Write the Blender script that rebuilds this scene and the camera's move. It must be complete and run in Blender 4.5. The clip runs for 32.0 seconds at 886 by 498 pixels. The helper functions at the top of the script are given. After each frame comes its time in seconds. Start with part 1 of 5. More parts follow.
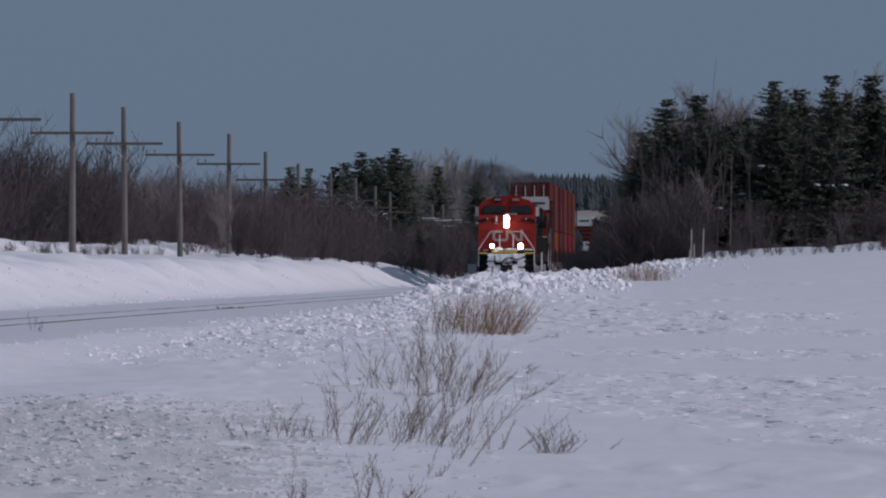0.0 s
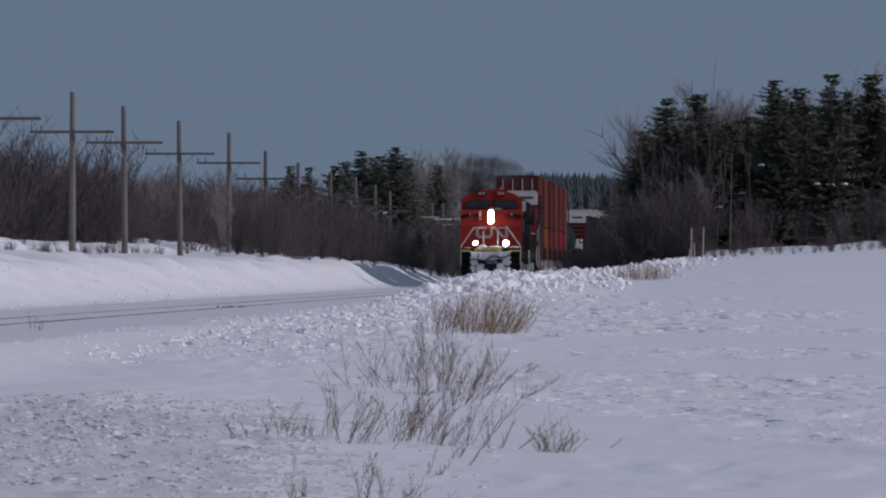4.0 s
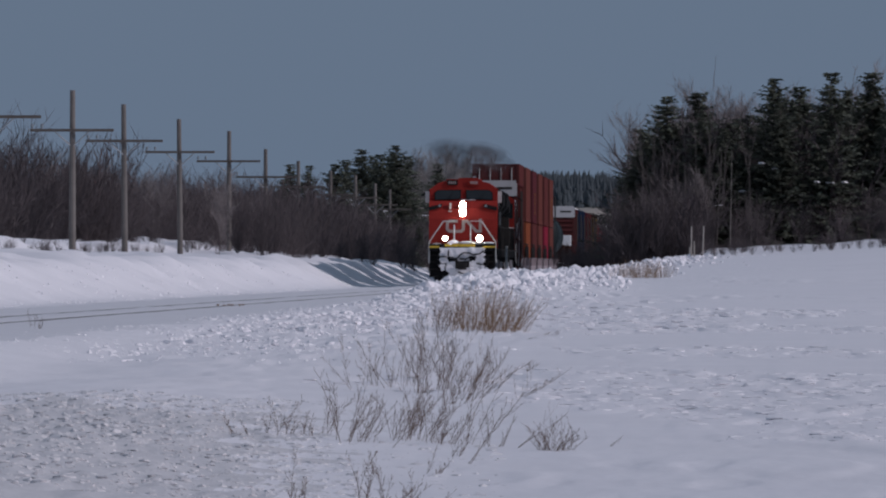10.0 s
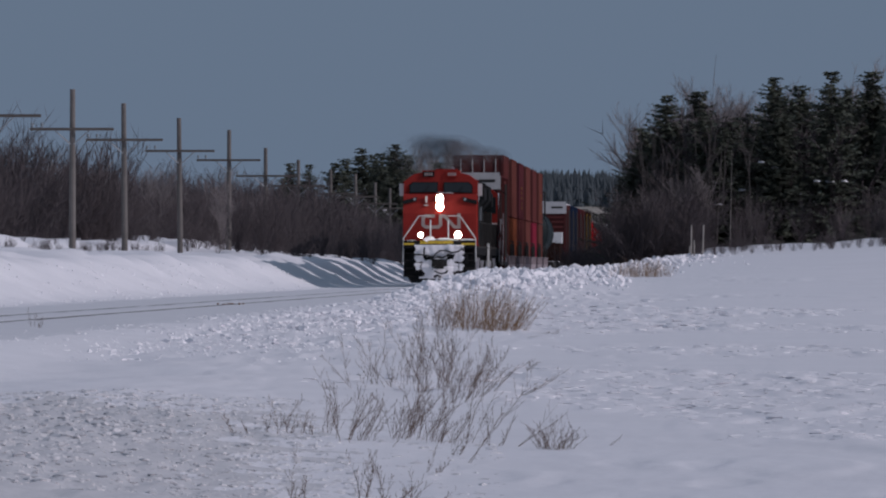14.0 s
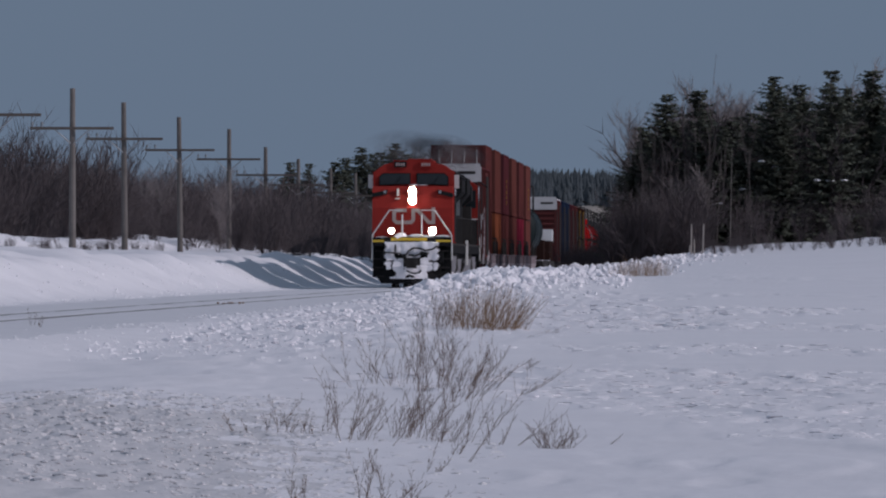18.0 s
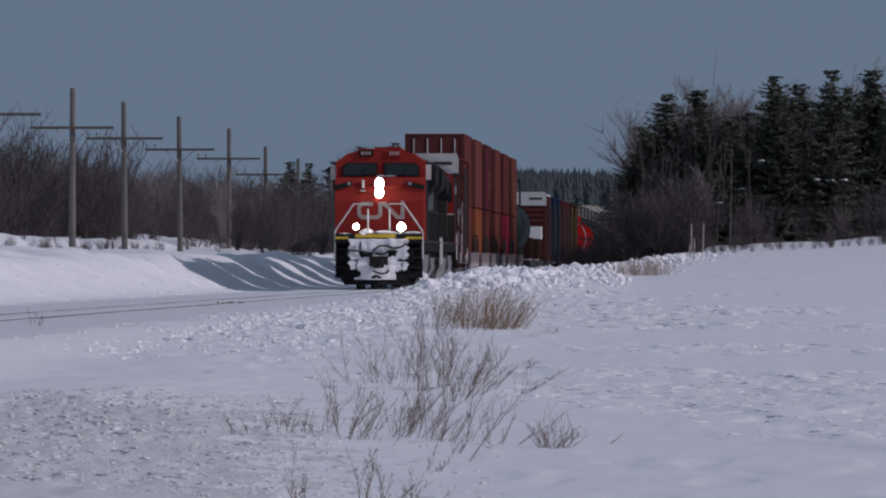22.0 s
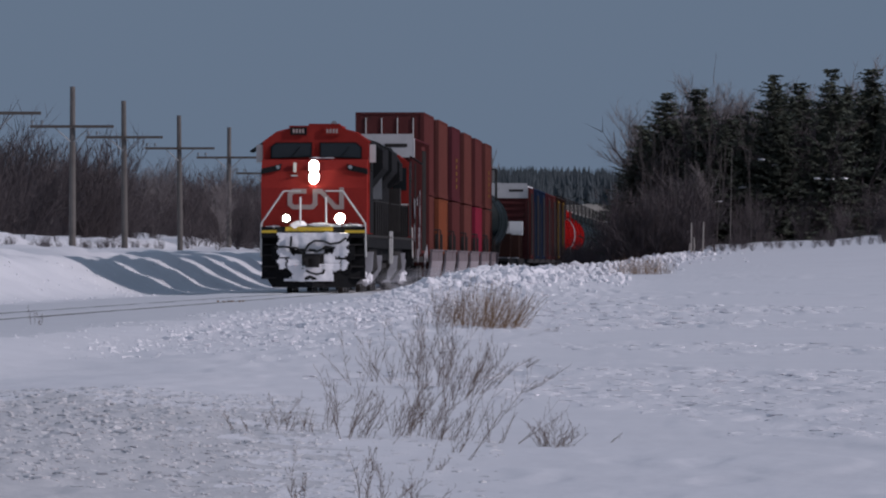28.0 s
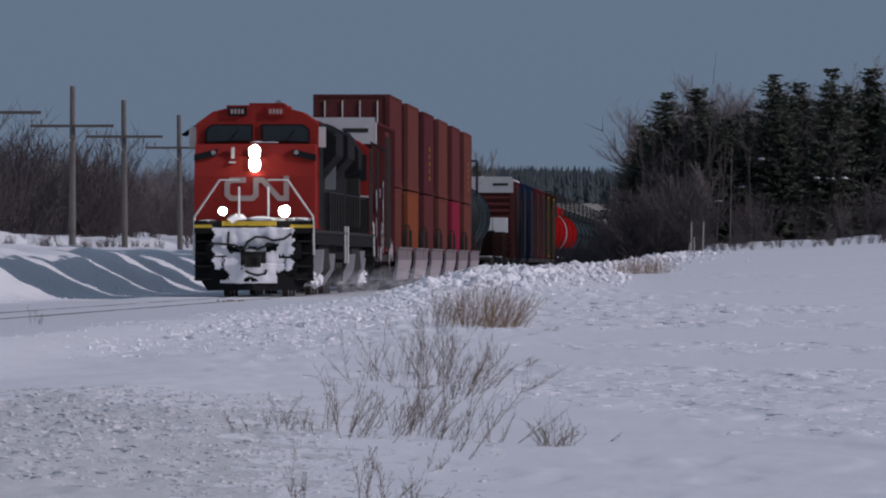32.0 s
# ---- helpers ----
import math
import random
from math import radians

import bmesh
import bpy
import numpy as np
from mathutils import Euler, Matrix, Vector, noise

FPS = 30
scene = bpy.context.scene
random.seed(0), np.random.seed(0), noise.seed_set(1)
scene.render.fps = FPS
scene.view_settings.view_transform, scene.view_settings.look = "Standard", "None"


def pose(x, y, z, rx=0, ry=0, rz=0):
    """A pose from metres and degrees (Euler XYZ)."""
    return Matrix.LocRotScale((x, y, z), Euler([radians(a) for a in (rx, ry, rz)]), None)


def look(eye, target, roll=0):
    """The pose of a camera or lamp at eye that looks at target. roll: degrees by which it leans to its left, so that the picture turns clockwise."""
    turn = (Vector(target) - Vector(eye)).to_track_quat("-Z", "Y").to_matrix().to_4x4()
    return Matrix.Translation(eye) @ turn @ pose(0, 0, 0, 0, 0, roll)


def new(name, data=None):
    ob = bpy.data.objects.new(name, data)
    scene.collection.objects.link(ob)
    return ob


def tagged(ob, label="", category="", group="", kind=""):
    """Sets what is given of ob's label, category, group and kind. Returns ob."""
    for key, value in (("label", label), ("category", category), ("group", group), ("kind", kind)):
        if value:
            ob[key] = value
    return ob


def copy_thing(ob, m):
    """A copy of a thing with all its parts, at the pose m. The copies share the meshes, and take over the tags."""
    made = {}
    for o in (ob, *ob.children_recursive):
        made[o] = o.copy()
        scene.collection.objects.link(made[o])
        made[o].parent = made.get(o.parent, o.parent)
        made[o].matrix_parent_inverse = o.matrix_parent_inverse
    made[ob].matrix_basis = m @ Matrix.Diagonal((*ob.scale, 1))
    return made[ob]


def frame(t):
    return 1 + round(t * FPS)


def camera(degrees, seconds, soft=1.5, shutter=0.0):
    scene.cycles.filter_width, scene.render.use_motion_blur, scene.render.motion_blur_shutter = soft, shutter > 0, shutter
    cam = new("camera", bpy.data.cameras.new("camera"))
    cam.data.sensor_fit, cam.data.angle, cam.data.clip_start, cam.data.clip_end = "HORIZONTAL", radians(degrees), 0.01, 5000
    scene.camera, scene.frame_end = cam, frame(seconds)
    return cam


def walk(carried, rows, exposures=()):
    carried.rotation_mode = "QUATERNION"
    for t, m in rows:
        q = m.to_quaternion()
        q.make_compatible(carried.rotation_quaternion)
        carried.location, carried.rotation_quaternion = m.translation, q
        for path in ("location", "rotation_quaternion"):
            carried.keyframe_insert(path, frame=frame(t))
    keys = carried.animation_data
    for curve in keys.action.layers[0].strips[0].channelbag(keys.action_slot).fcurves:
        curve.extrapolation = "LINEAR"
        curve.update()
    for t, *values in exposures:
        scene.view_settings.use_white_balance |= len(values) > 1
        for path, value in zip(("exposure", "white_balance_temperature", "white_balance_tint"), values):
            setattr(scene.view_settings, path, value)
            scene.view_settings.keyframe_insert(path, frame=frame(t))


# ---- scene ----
LENS = 5.10                      # degrees across the width
RAIL_X, RAIL_SLOPE = -11.90, 0.02832   # the straight track: x = RAIL_X + RAIL_SLOPE * y, rail top at z = 0
EYE = (0.0, 0.0, 0.85)
HEADING = -math.degrees(math.atan(RAIL_SLOPE))

# ---- camera: on a tripod, its head sinking very slowly ----
cam = camera(LENS, 32.0, 2.1)
TILT = [(0, 0.1215), (3.5, 0.1160), (6, 0.1130), (9, 0.1075), (13, 0.1010), (19, 0.0935), (23, 0.0905), (28, 0.0845), (32, 0.0810)]
walk(cam, [(t, pose(*EYE, 90 + a, 0, 0)) for t, a in TILT], exposures=[(0, -0.53, 6150, 15), (32, -0.53, 6150, 15)])

# ---- world and sun ----
SUN_EL, SUN_AZ = radians(28), radians(108)   # azimuth clockwise from +y
world = bpy.data.worlds.new("winter_sky")
scene.world = world
world.use_nodes = True
wn = world.node_tree.nodes
sky = wn.new("ShaderNodeTexSky")
sky.sky_type, sky.sun_disc = "NISHITA", False
sky.sun_elevation, sky.sun_rotation = SUN_EL, SUN_AZ
sky.air_density, sky.dust_density, sky.ozone_density, sky.altitude = 0.6, 5.0, 0.5, 300
veil = wn.new("ShaderNodeMix")      # thin even haze over the clear sky
veil.data_type = "RGBA"
veil.inputs["Factor"].default_value = 0.94
veil.inputs["B"].default_value = (1.92, 2.60, 3.44, 1)
world.node_tree.links.new(sky.outputs[0], veil.inputs["A"])
world.node_tree.links.new(veil.outputs["Result"], wn["Background"].inputs[0])
wn["Background"].inputs[1].default_value = 0.10
sun = new("sun", bpy.data.lights.new("sun", "SUN"))
sun.data.energy, sun.data.angle, sun.data.color = 2.6, radians(0.6), (1.0, 0.92, 0.92)
sun_dir = Vector((math.sin(SUN_AZ) * math.cos(SUN_EL), math.cos(SUN_AZ) * math.cos(SUN_EL), math.sin(SUN_EL)))
sun.matrix_world = look(sun_dir * 100, (0, 0, 0))


# ---- materials ----
def mat(name, col, rough=0.7, metal=0.0, var=0.15, scale=3.0, bump=0.0, fine=40.0, rand=0.0, second=None, second_scale=0.6, second_at=0.55, coords="Object", gloss=0.5):
    """Principled surface: colour varied by two scales of noise, optional stain colour, optional variation per thing."""
    m = bpy.data.materials.new(name)
    m.use_nodes = True
    nt = m.node_tree
    n, l = nt.nodes, nt.links
    b = n["Principled BSDF"]
    b.inputs["Roughness"].default_value, b.inputs["Metallic"].default_value = rough, metal
    b.inputs["Specular IOR Level"].default_value = gloss
    tc = n.new("ShaderNodeTexCoord")
    n1, n2 = n.new("ShaderNodeTexNoise"), n.new("ShaderNodeTexNoise")
    n1.inputs["Scale"].default_value, n1.inputs["Detail"].default_value = scale, 4
    n2.inputs["Scale"].default_value, n2.inputs["Detail"].default_value = fine, 3
    l.new(tc.outputs[coords], n1.inputs["Vector"])
    l.new(tc.outputs[coords], n2.inputs["Vector"])
    add = n.new("ShaderNodeMath")
    add.operation = "ADD"
    l.new(n1.outputs[0], add.inputs[0])
    l.new(n2.outputs[0], add.inputs[1])
    ramp = n.new("ShaderNodeMapRange")
    ramp.inputs[1].default_value, ramp.inputs[2].default_value = 0.6, 1.4
    ramp.inputs[3].default_value, ramp.inputs[4].default_value = 1 - var, 1 + var
    l.new(add.outputs[0], ramp.inputs[0])
    value = ramp.outputs[0]
    if rand:
        info, r2, mul = n.new("ShaderNodeObjectInfo"), n.new("ShaderNodeMapRange"), n.new("ShaderNodeMath")
        r2.inputs[3].default_value, r2.inputs[4].default_value = 1 - rand, 1 + rand
        mul.operation = "MULTIPLY"
        l.new(info.outputs["Random"], r2.inputs[0])
        l.new(r2.outputs[0], mul.inputs[0])
        l.new(value, mul.inputs[1])
        value = mul.outputs[0]
    scl = n.new("ShaderNodeVectorMath")
    scl.operation = "SCALE"
    scl.inputs[0].default_value = col
    l.new(value, scl.inputs["Scale"])
    out = scl.outputs[0]
    if second:
        n3, r3, mix = n.new("ShaderNodeTexNoise"), n.new("ShaderNodeMapRange"), n.new("ShaderNodeMix")
        n3.inputs["Scale"].default_value, n3.inputs["Detail"].default_value, n3.inputs["Roughness"].default_value = second_scale, 6, 0.65
        l.new(tc.outputs[coords], n3.inputs["Vector"])
        r3.inputs[1].default_value, r3.inputs[2].default_value = second_at, second_at + 0.12
        l.new(n3.outputs[0], r3.inputs[0])
        mix.data_type = "RGBA"
        mix.inputs["B"].default_value = (*second, 1)
        l.new(r3.outputs[0], mix.inputs["Factor"])
        l.new(out, mix.inputs["A"])
        out = mix.outputs["Result"]
    l.new(out, b.inputs["Base Color"])
    if bump:
        bp = n.new("ShaderNodeBump")
        bp.inputs["Strength"].default_value, bp.inputs["Distance"].default_value = min(1.0, bump * 20), bump
        l.new(add.outputs[0], bp.inputs["Height"])
        l.new(bp.outputs[0], b.inputs["Normal"])
    return m


def glow(name, col, strength):
    m = bpy.data.materials.new(name)
    m.use_nodes = True
    b = m.node_tree.nodes["Principled BSDF"]
    b.inputs["Base Color"].default_value = (*col, 1)
    b.inputs["Emission Color"].default_value = (*col, 1)
    b.inputs["Emission Strength"].default_value = strength
    return m


def see_through(name, col, share, rough=0.9):
    """A thin scattering surface: share of it is solid, the rest lets light through."""
    m = mat(name, col, rough, 0, 0.2)
    n, l = m.node_tree.nodes, m.node_tree.links
    mix, clear = n.new("ShaderNodeMixShader"), n.new("ShaderNodeBsdfTransparent")
    mix.inputs[0].default_value = share
    l.new(clear.outputs[0], mix.inputs[1])
    l.new(n["Principled BSDF"].outputs[0], mix.inputs[2])
    l.new(mix.outputs[0], n["Material Output"].inputs["Surface"])
    return m


SNOW = mat("snow", (0.82, 0.80, 0.83), 0.75, 0, 0.06, 0.5, 0.02, 9.0)
BED_SNOW = mat("track_bed_snow", (0.70, 0.69, 0.72), 0.8, 0, 0.10, 1.5, 0.01, 30.0)
DIRTY = mat("dirty_snow", (0.63, 0.615, 0.63), 0.85, 0, 0.14, 6.0, 0.01, 40.0)
CHUNK = mat("broken_snow", (0.84, 0.82, 0.85), 0.7, 0, 0.06, 3.0, 0.02, 14.0)
FROST = mat("frozen_spray", (0.27, 0.25, 0.265), 0.8, 0, 0.2, 8.0, 0.01, 60.0)
PACKED = mat("packed_snow", (0.44, 0.43, 0.46), 0.8, 0, 0.10, 8.0, 0.01, 60.0)
RAIL_STEEL = mat("rusty_rail", (0.13, 0.122, 0.125), 0.6, 0.2, 0.3, 2.0)
POLE_WOOD = mat("weathered_pole", (0.15, 0.135, 0.125), 0.9, 0, 0.3, 2.0, 0.004, 30.0, 0.12)
ARM_WOOD = mat("dark_arm_wood", (0.10, 0.085, 0.075), 0.9, 0, 0.25, 4.0)
GLASS_INS = mat("insulator", (0.20, 0.22, 0.24), 0.3, 0, 0.05)
GALV = mat("galvanised", (0.35, 0.36, 0.37), 0.5, 0.7, 0.15)
RED = mat("loco_red", (0.26, 0.030, 0.025), 0.5, 0, 0.12, 1.2, 0, 25.0, 0, (0.20, 0.018, 0.013), 0.9, 0.56, gloss=0.0)
BLACK = mat("loco_black", (0.018, 0.018, 0.019), 0.85, 0, 0.25, 2.0, 0, 20.0, 0, (0.034, 0.030, 0.029), 1.5, 0.58, gloss=0.03)
UNDER = mat("underframe_grime", (0.042, 0.039, 0.038), 0.8, 0, 0.3, 3.0, 0.004, gloss=0.03)
LIGHT_GREY = mat("light_grey_paint", (0.55, 0.54, 0.52), 0.5, 0, 0.10, 3.0)
EMBLEM_GREY = mat("faded_emblem_paint", (0.34, 0.27, 0.25), 0.6, 0, 0.2, 3.0)
WHITE = mat("white_paint", (0.74, 0.74, 0.74), 0.55, 0, 0.08, 2.0, 0, 20.0, 0, (0.5, 0.48, 0.46), 1.2, 0.62)
PANEL_WHITE = mat("grimy_white_paint", (0.50, 0.49, 0.49), 0.6, 0, 0.12, 2.0, 0, 20.0, 0, (0.34, 0.32, 0.31), 1.2, 0.6)
YELLOW = mat("safety_yellow", (0.62, 0.42, 0.03), 0.55, 0, 0.15, 4.0, 0, 20.0, 0, (0.25, 0.18, 0.05), 2.0, 0.6)
LOCO_GLASS = mat("cab_glass", (0.02, 0.025, 0.028), 0.06, 0, 0.1)
LAMP = glow("headlamp", (1.0, 0.92, 0.70), 80.0)
RUBBER = mat("hose_rubber", (0.015, 0.015, 0.015), 0.7)
STEEL = mat("wheel_steel", (0.12, 0.11, 0.10), 0.45, 0.8, 0.2)


def paint(name, col, dirt=(0.055, 0.035, 0.03)):
    return mat(name, col, 0.7, 0, 0.16, 0.9, 0, 12.0, 0.06, dirt, 0.8, 0.58, gloss=0.0)


OXIDE = paint("oxide_red", (0.100, 0.033, 0.032))
MAROON = paint("maroon", (0.085, 0.026, 0.031))
RUST_ORANGE = paint("rust_orange", (0.18, 0.056, 0.030))
RUST_RED = paint("rust_red", (0.125, 0.044, 0.038))
BRIGHT_RED = paint("bright_red", (0.19, 0.022, 0.04))
BLUE = paint("dark_blue", (0.022, 0.034, 0.066))
BROWN = paint("dark_brown", (0.035, 0.018, 0.015))
GOLD = paint("dull_yellow", (0.22, 0.13, 0.03))
TANK_GREEN = mat("tank_dark_green", (0.013, 0.020, 0.022), 0.6, 0, 0.25, 0.8, 0, 10.0, 0.06, (0.022, 0.022, 0.022), 0.9, 0.6, gloss=0.12)
TANK_RED = paint("tank_red", (0.26, 0.009, 0.009))
TANK_WHITE = paint("tank_white", (0.23, 0.22, 0.23))
WELL_GREY = paint("well_grey", (0.185, 0.155, 0.165))
SILL_PALE = paint("pale_sill", (0.30, 0.265, 0.28), (0.19, 0.16, 0.17))
BARK = mat("grey_bark", (0.125, 0.105, 0.098), 0.9, 0, 0.25, 3.0)
BARK_RED = mat("red_brown_twigs", (0.080, 0.064, 0.066), 0.9, 0, 0.25, 0.4)
BIRCH = mat("pale_bark", (0.33, 0.30, 0.27), 0.85, 0, 0.25, 2.0)
ASPEN = mat("pale_aspen_twigs", (0.25, 0.23, 0.22), 0.9, 0, 0.2, 0.5)
TWIG = mat("pale_twigs", (0.23, 0.20, 0.195), 0.9, 0, 0.25, 0.5)
NEEDLE = mat("spruce_needles", (0.104, 0.114, 0.088), 0.8, 0, 0.35, 1.2, 0, 9.0, 0.2, gloss=0.2)
# the blue of distance haze is put into the forest's own colour
HAZED_WOOD = mat("far_forest", (0.046, 0.058, 0.066), 0.9, 0, 0.2, 0.05, 0, 0.8)
STUBBLE = mat("snowy_stubble", (0.30, 0.265, 0.225), 0.9, 0, 0.15, 0.03, 0, 0.6)
STRAW = mat("dry_straw", (0.22, 0.135, 0.075), 0.85, 0, 0.25, 3.0)
WEED = mat("dry_weed", (0.165, 0.115, 0.09), 0.9, 0, 0.25, 3.0)


def haze(name, col, share, grain):
    """Thin wisps: densest in the middle of the puff, thinning out to nothing at its rim, torn by noise."""
    m = see_through(name, col, share)
    n, l = m.node_tree.nodes, m.node_tree.links
    tc, shift, ball = n.new("ShaderNodeTexCoord"), n.new("ShaderNodeMapping"), n.new("ShaderNodeTexGradient")
    shift.inputs["Location"].default_value, shift.inputs["Scale"].default_value = (-1, -1, -1), (2, 2, 2)
    ball.gradient_type = "SPHERICAL"
    l.new(tc.outputs["Generated"], shift.inputs["Vector"])
    l.new(shift.outputs[0], ball.inputs[0])
    torn, cut = n.new("ShaderNodeTexNoise"), n.new("ShaderNodeMapRange")
    torn.inputs["Scale"].default_value, torn.inputs["Detail"].default_value = grain, 3
    l.new(tc.outputs["Object"], torn.inputs["Vector"])
    cut.inputs[1].default_value, cut.inputs[2].default_value = 0.38, 0.66
    l.new(torn.outputs[0], cut.inputs[0])
    thick, mul = n.new("ShaderNodeMapRange"), n.new("ShaderNodeMath")
    thick.inputs[2].default_value, thick.inputs[4].default_value = 0.75, share
    l.new(ball.outputs["Fac"], thick.inputs[0])
    mul.operation = "MULTIPLY"
    l.new(thick.outputs[0], mul.inputs[0])
    l.new(cut.outputs[0], mul.inputs[1])
    l.new(mul.outputs[0], n["Mix Shader"].inputs[0])
    return m


SMOKE = haze("exhaust_smoke", (0.07, 0.062, 0.066), 0.95, 0.9)
DUST = haze("snow_dust", (0.80, 0.80, 0.84), 0.34, 0.9)


# ---- mesh tools ----
def quick_mesh(name, verts, faces, smooth=False):
    """A mesh from arrays; all faces have the same number of corners."""
    me = bpy.data.meshes.new(name)
    n, k = faces.shape
    me.vertices.add(len(verts))
    me.vertices.foreach_set("co", verts.ravel())
    me.loops.add(n * k)
    me.loops.foreach_set("vertex_index", faces.ravel())
    me.polygons.add(n)
    me.polygons.foreach_set("loop_start", np.arange(0, n * k, k, dtype=np.int32))
    me.polygons.foreach_set("use_smooth", np.full(n, smooth))
    me.update(calc_edges=True)
    return me


def link(name, verts, faces, material, parent=None, label="", smooth=False):
    me = quick_mesh(name, np.asarray(verts, np.float32), np.asarray(faces, np.int32), smooth)
    me.materials.append(material)
    ob = new(name, me)
    if parent is not None:
        ob.parent = parent
    if label:
        ob["label"] = label
    return ob


def part(name, bm, material, parent, label="", bevel=0.0, smooth=False):
    if bevel:
        bmesh.ops.bevel(bm, geom=[e for e in bm.edges if e.is_manifold and e.calc_face_angle(0) > 0.5], offset=bevel, segments=2, affect="EDGES", clamp_overlap=True)
    bmesh.ops.recalc_face_normals(bm, faces=bm.faces)
    me = bpy.data.meshes.new(name)
    bm.to_mesh(me)
    bm.free()
    me.materials.append(material)
    if smooth:
        me.polygons.foreach_set("use_smooth", [True] * len(me.polygons))
        me.set_sharp_from_angle(angle=radians(35))
    ob = new(name, me)
    if parent is not None:
        ob.parent = parent
    if label:
        ob["label"] = label
    return ob


def box(bm, x0, x1, y0, y1, z0, z1):
    v = [bm.verts.new((x, y, z)) for x in (x0, x1) for y in (y0, y1) for z in (z0, z1)]
    for f in ((0, 1, 3, 2), (4, 6, 7, 5), (0, 4, 5, 1), (2, 3, 7, 6), (0, 2, 6, 4), (1, 5, 7, 3)):
        bm.faces.new([v[i] for i in f])
    return bm


def boxes(*rows):
    bm = bmesh.new()
    for r in rows:
        box(bm, *r)
    return bm


def prism(bm, pts, axis, lo, hi):
    """A polygon in the plane across the axis, drawn out from lo to hi. axis 0: (y, z), 1: (x, z), 2: (x, y)."""
    def at(p, d):
        c = list(p)
        c.insert(axis, d)
        return bm.verts.new(c)
    a, b = [at(p, lo) for p in pts], [at(p, hi) for p in pts]
    bm.faces.new(a)
    bm.faces.new(b[::-1])
    for i in range(len(pts)):
        j = (i + 1) % len(pts)
        bm.faces.new((a[i], b[i], b[j], a[j]))
    return bm


def rod(bm, p0, p1, r0, r1=None, n=8):
    r1 = r0 if r1 is None else r1
    p0, p1 = Vector(p0), Vector(p1)
    d = (p1 - p0).normalized()
    a = d.cross(Vector((0.31, 0.17, 0.93)) if abs(d.z) < 0.9 else Vector((1, 0, 0))).normalized()
    b = d.cross(a)
    rings = []
    for p, r in ((p0, r0), (p1, r1)):
        rings.append([bm.verts.new(p + a * (r * math.cos(2 * math.pi * i / n)) + b * (r * math.sin(2 * math.pi * i / n))) for i in range(n)])
    for i in range(n):
        j = (i + 1) % n
        bm.faces.new((rings[0][i], rings[0][j], rings[1][j], rings[1][i]))
    bm.faces.new(rings[0][::-1])
    bm.faces.new(rings[1])
    return bm


def rods(*rows, n=8):
    bm = bmesh.new()
    for r in rows:
        rod(bm, *r, n=n)
    return bm


def lumps(rows, seed, rough=0.35, sub=2):
    """Rounded uneven lumps: rows of (x, y, z, rx, ry, rz)."""
    bm = bmesh.new()
    for k, (x, y, z, a, b, c) in enumerate(rows):
        made = bmesh.ops.create_icosphere(bm, subdivisions=sub, radius=1.0)["verts"]
        for v in made:
            f = 1 + rough * noise.noise(v.co * 1.7 + Vector((seed * 7.3 + k * 3.1, k * 1.7, 0)))
            v.co = Vector((x + v.co.x * a * f, y + v.co.y * b * f, z + v.co.z * c * f))
    return bm


def thing(name, label, category, group="", kind="", at=None):
    ob = new(name)
    tagged(ob, label, category, group, kind)
    if at is not None:
        ob.matrix_basis = at
    return ob


def tubes(p0, p1, r0, r1, n=3):
    """Many thin tapered tubes at once, as arrays of corners and faces."""
    p0, p1 = np.asarray(p0, float), np.asarray(p1, float)
    r0, r1 = np.asarray(r0, float), np.asarray(r1, float)
    d = p1 - p0
    d /= np.linalg.norm(d, axis=1, keepdims=True) + 1e-9
    ref = np.where(np.abs(d[:, 2:3]) < 0.9, np.array([[0, 0, 1.0]]), np.array([[1.0, 0, 0]]))
    a = np.cross(d, ref)
    a /= np.linalg.norm(a, axis=1, keepdims=True) + 1e-9
    b = np.cross(d, a)
    k = 2 * np.pi * np.arange(n) / n
    ring = a[:, None, :] * np.cos(k)[None, :, None] + b[:, None, :] * np.sin(k)[None, :, None]
    verts = np.concatenate([p0[:, None] + ring * r0[:, None, None], p1[:, None] + ring * r1[:, None, None]], 1)
    base = (np.arange(len(p0)) * 2 * n)[:, None, None]
    i = np.arange(n)
    j = (i + 1) % n
    quads = np.stack([i, j, j + n, i + n], 1)[None] + base
    return verts.reshape(-1, 3), quads.reshape(-1, 4)


def spines(p0, p1, r0):
    """Many thin three-sided tapering twigs at once."""
    v, f = tubes(p0, p1, r0, r0)
    v = v.reshape(-1, 6, 3)
    tip = p1 + (p1 - p0) * 0.15
    v = np.concatenate([v[:, :3], tip[:, None]], 1)
    tri = np.array([(0, 1, 3), (1, 2, 3), (2, 0, 3)])[None] + (np.arange(len(v)) * 4)[:, None, None]
    return v.reshape(-1, 3), tri.reshape(-1, 3)


def xc(y):
    return RAIL_X + RAIL_SLOPE * y


# ---- ground ----
def curve_at(v, pts):
    return float(np.interp(v, [p[0] for p in pts], [p[1] for p in pts]))


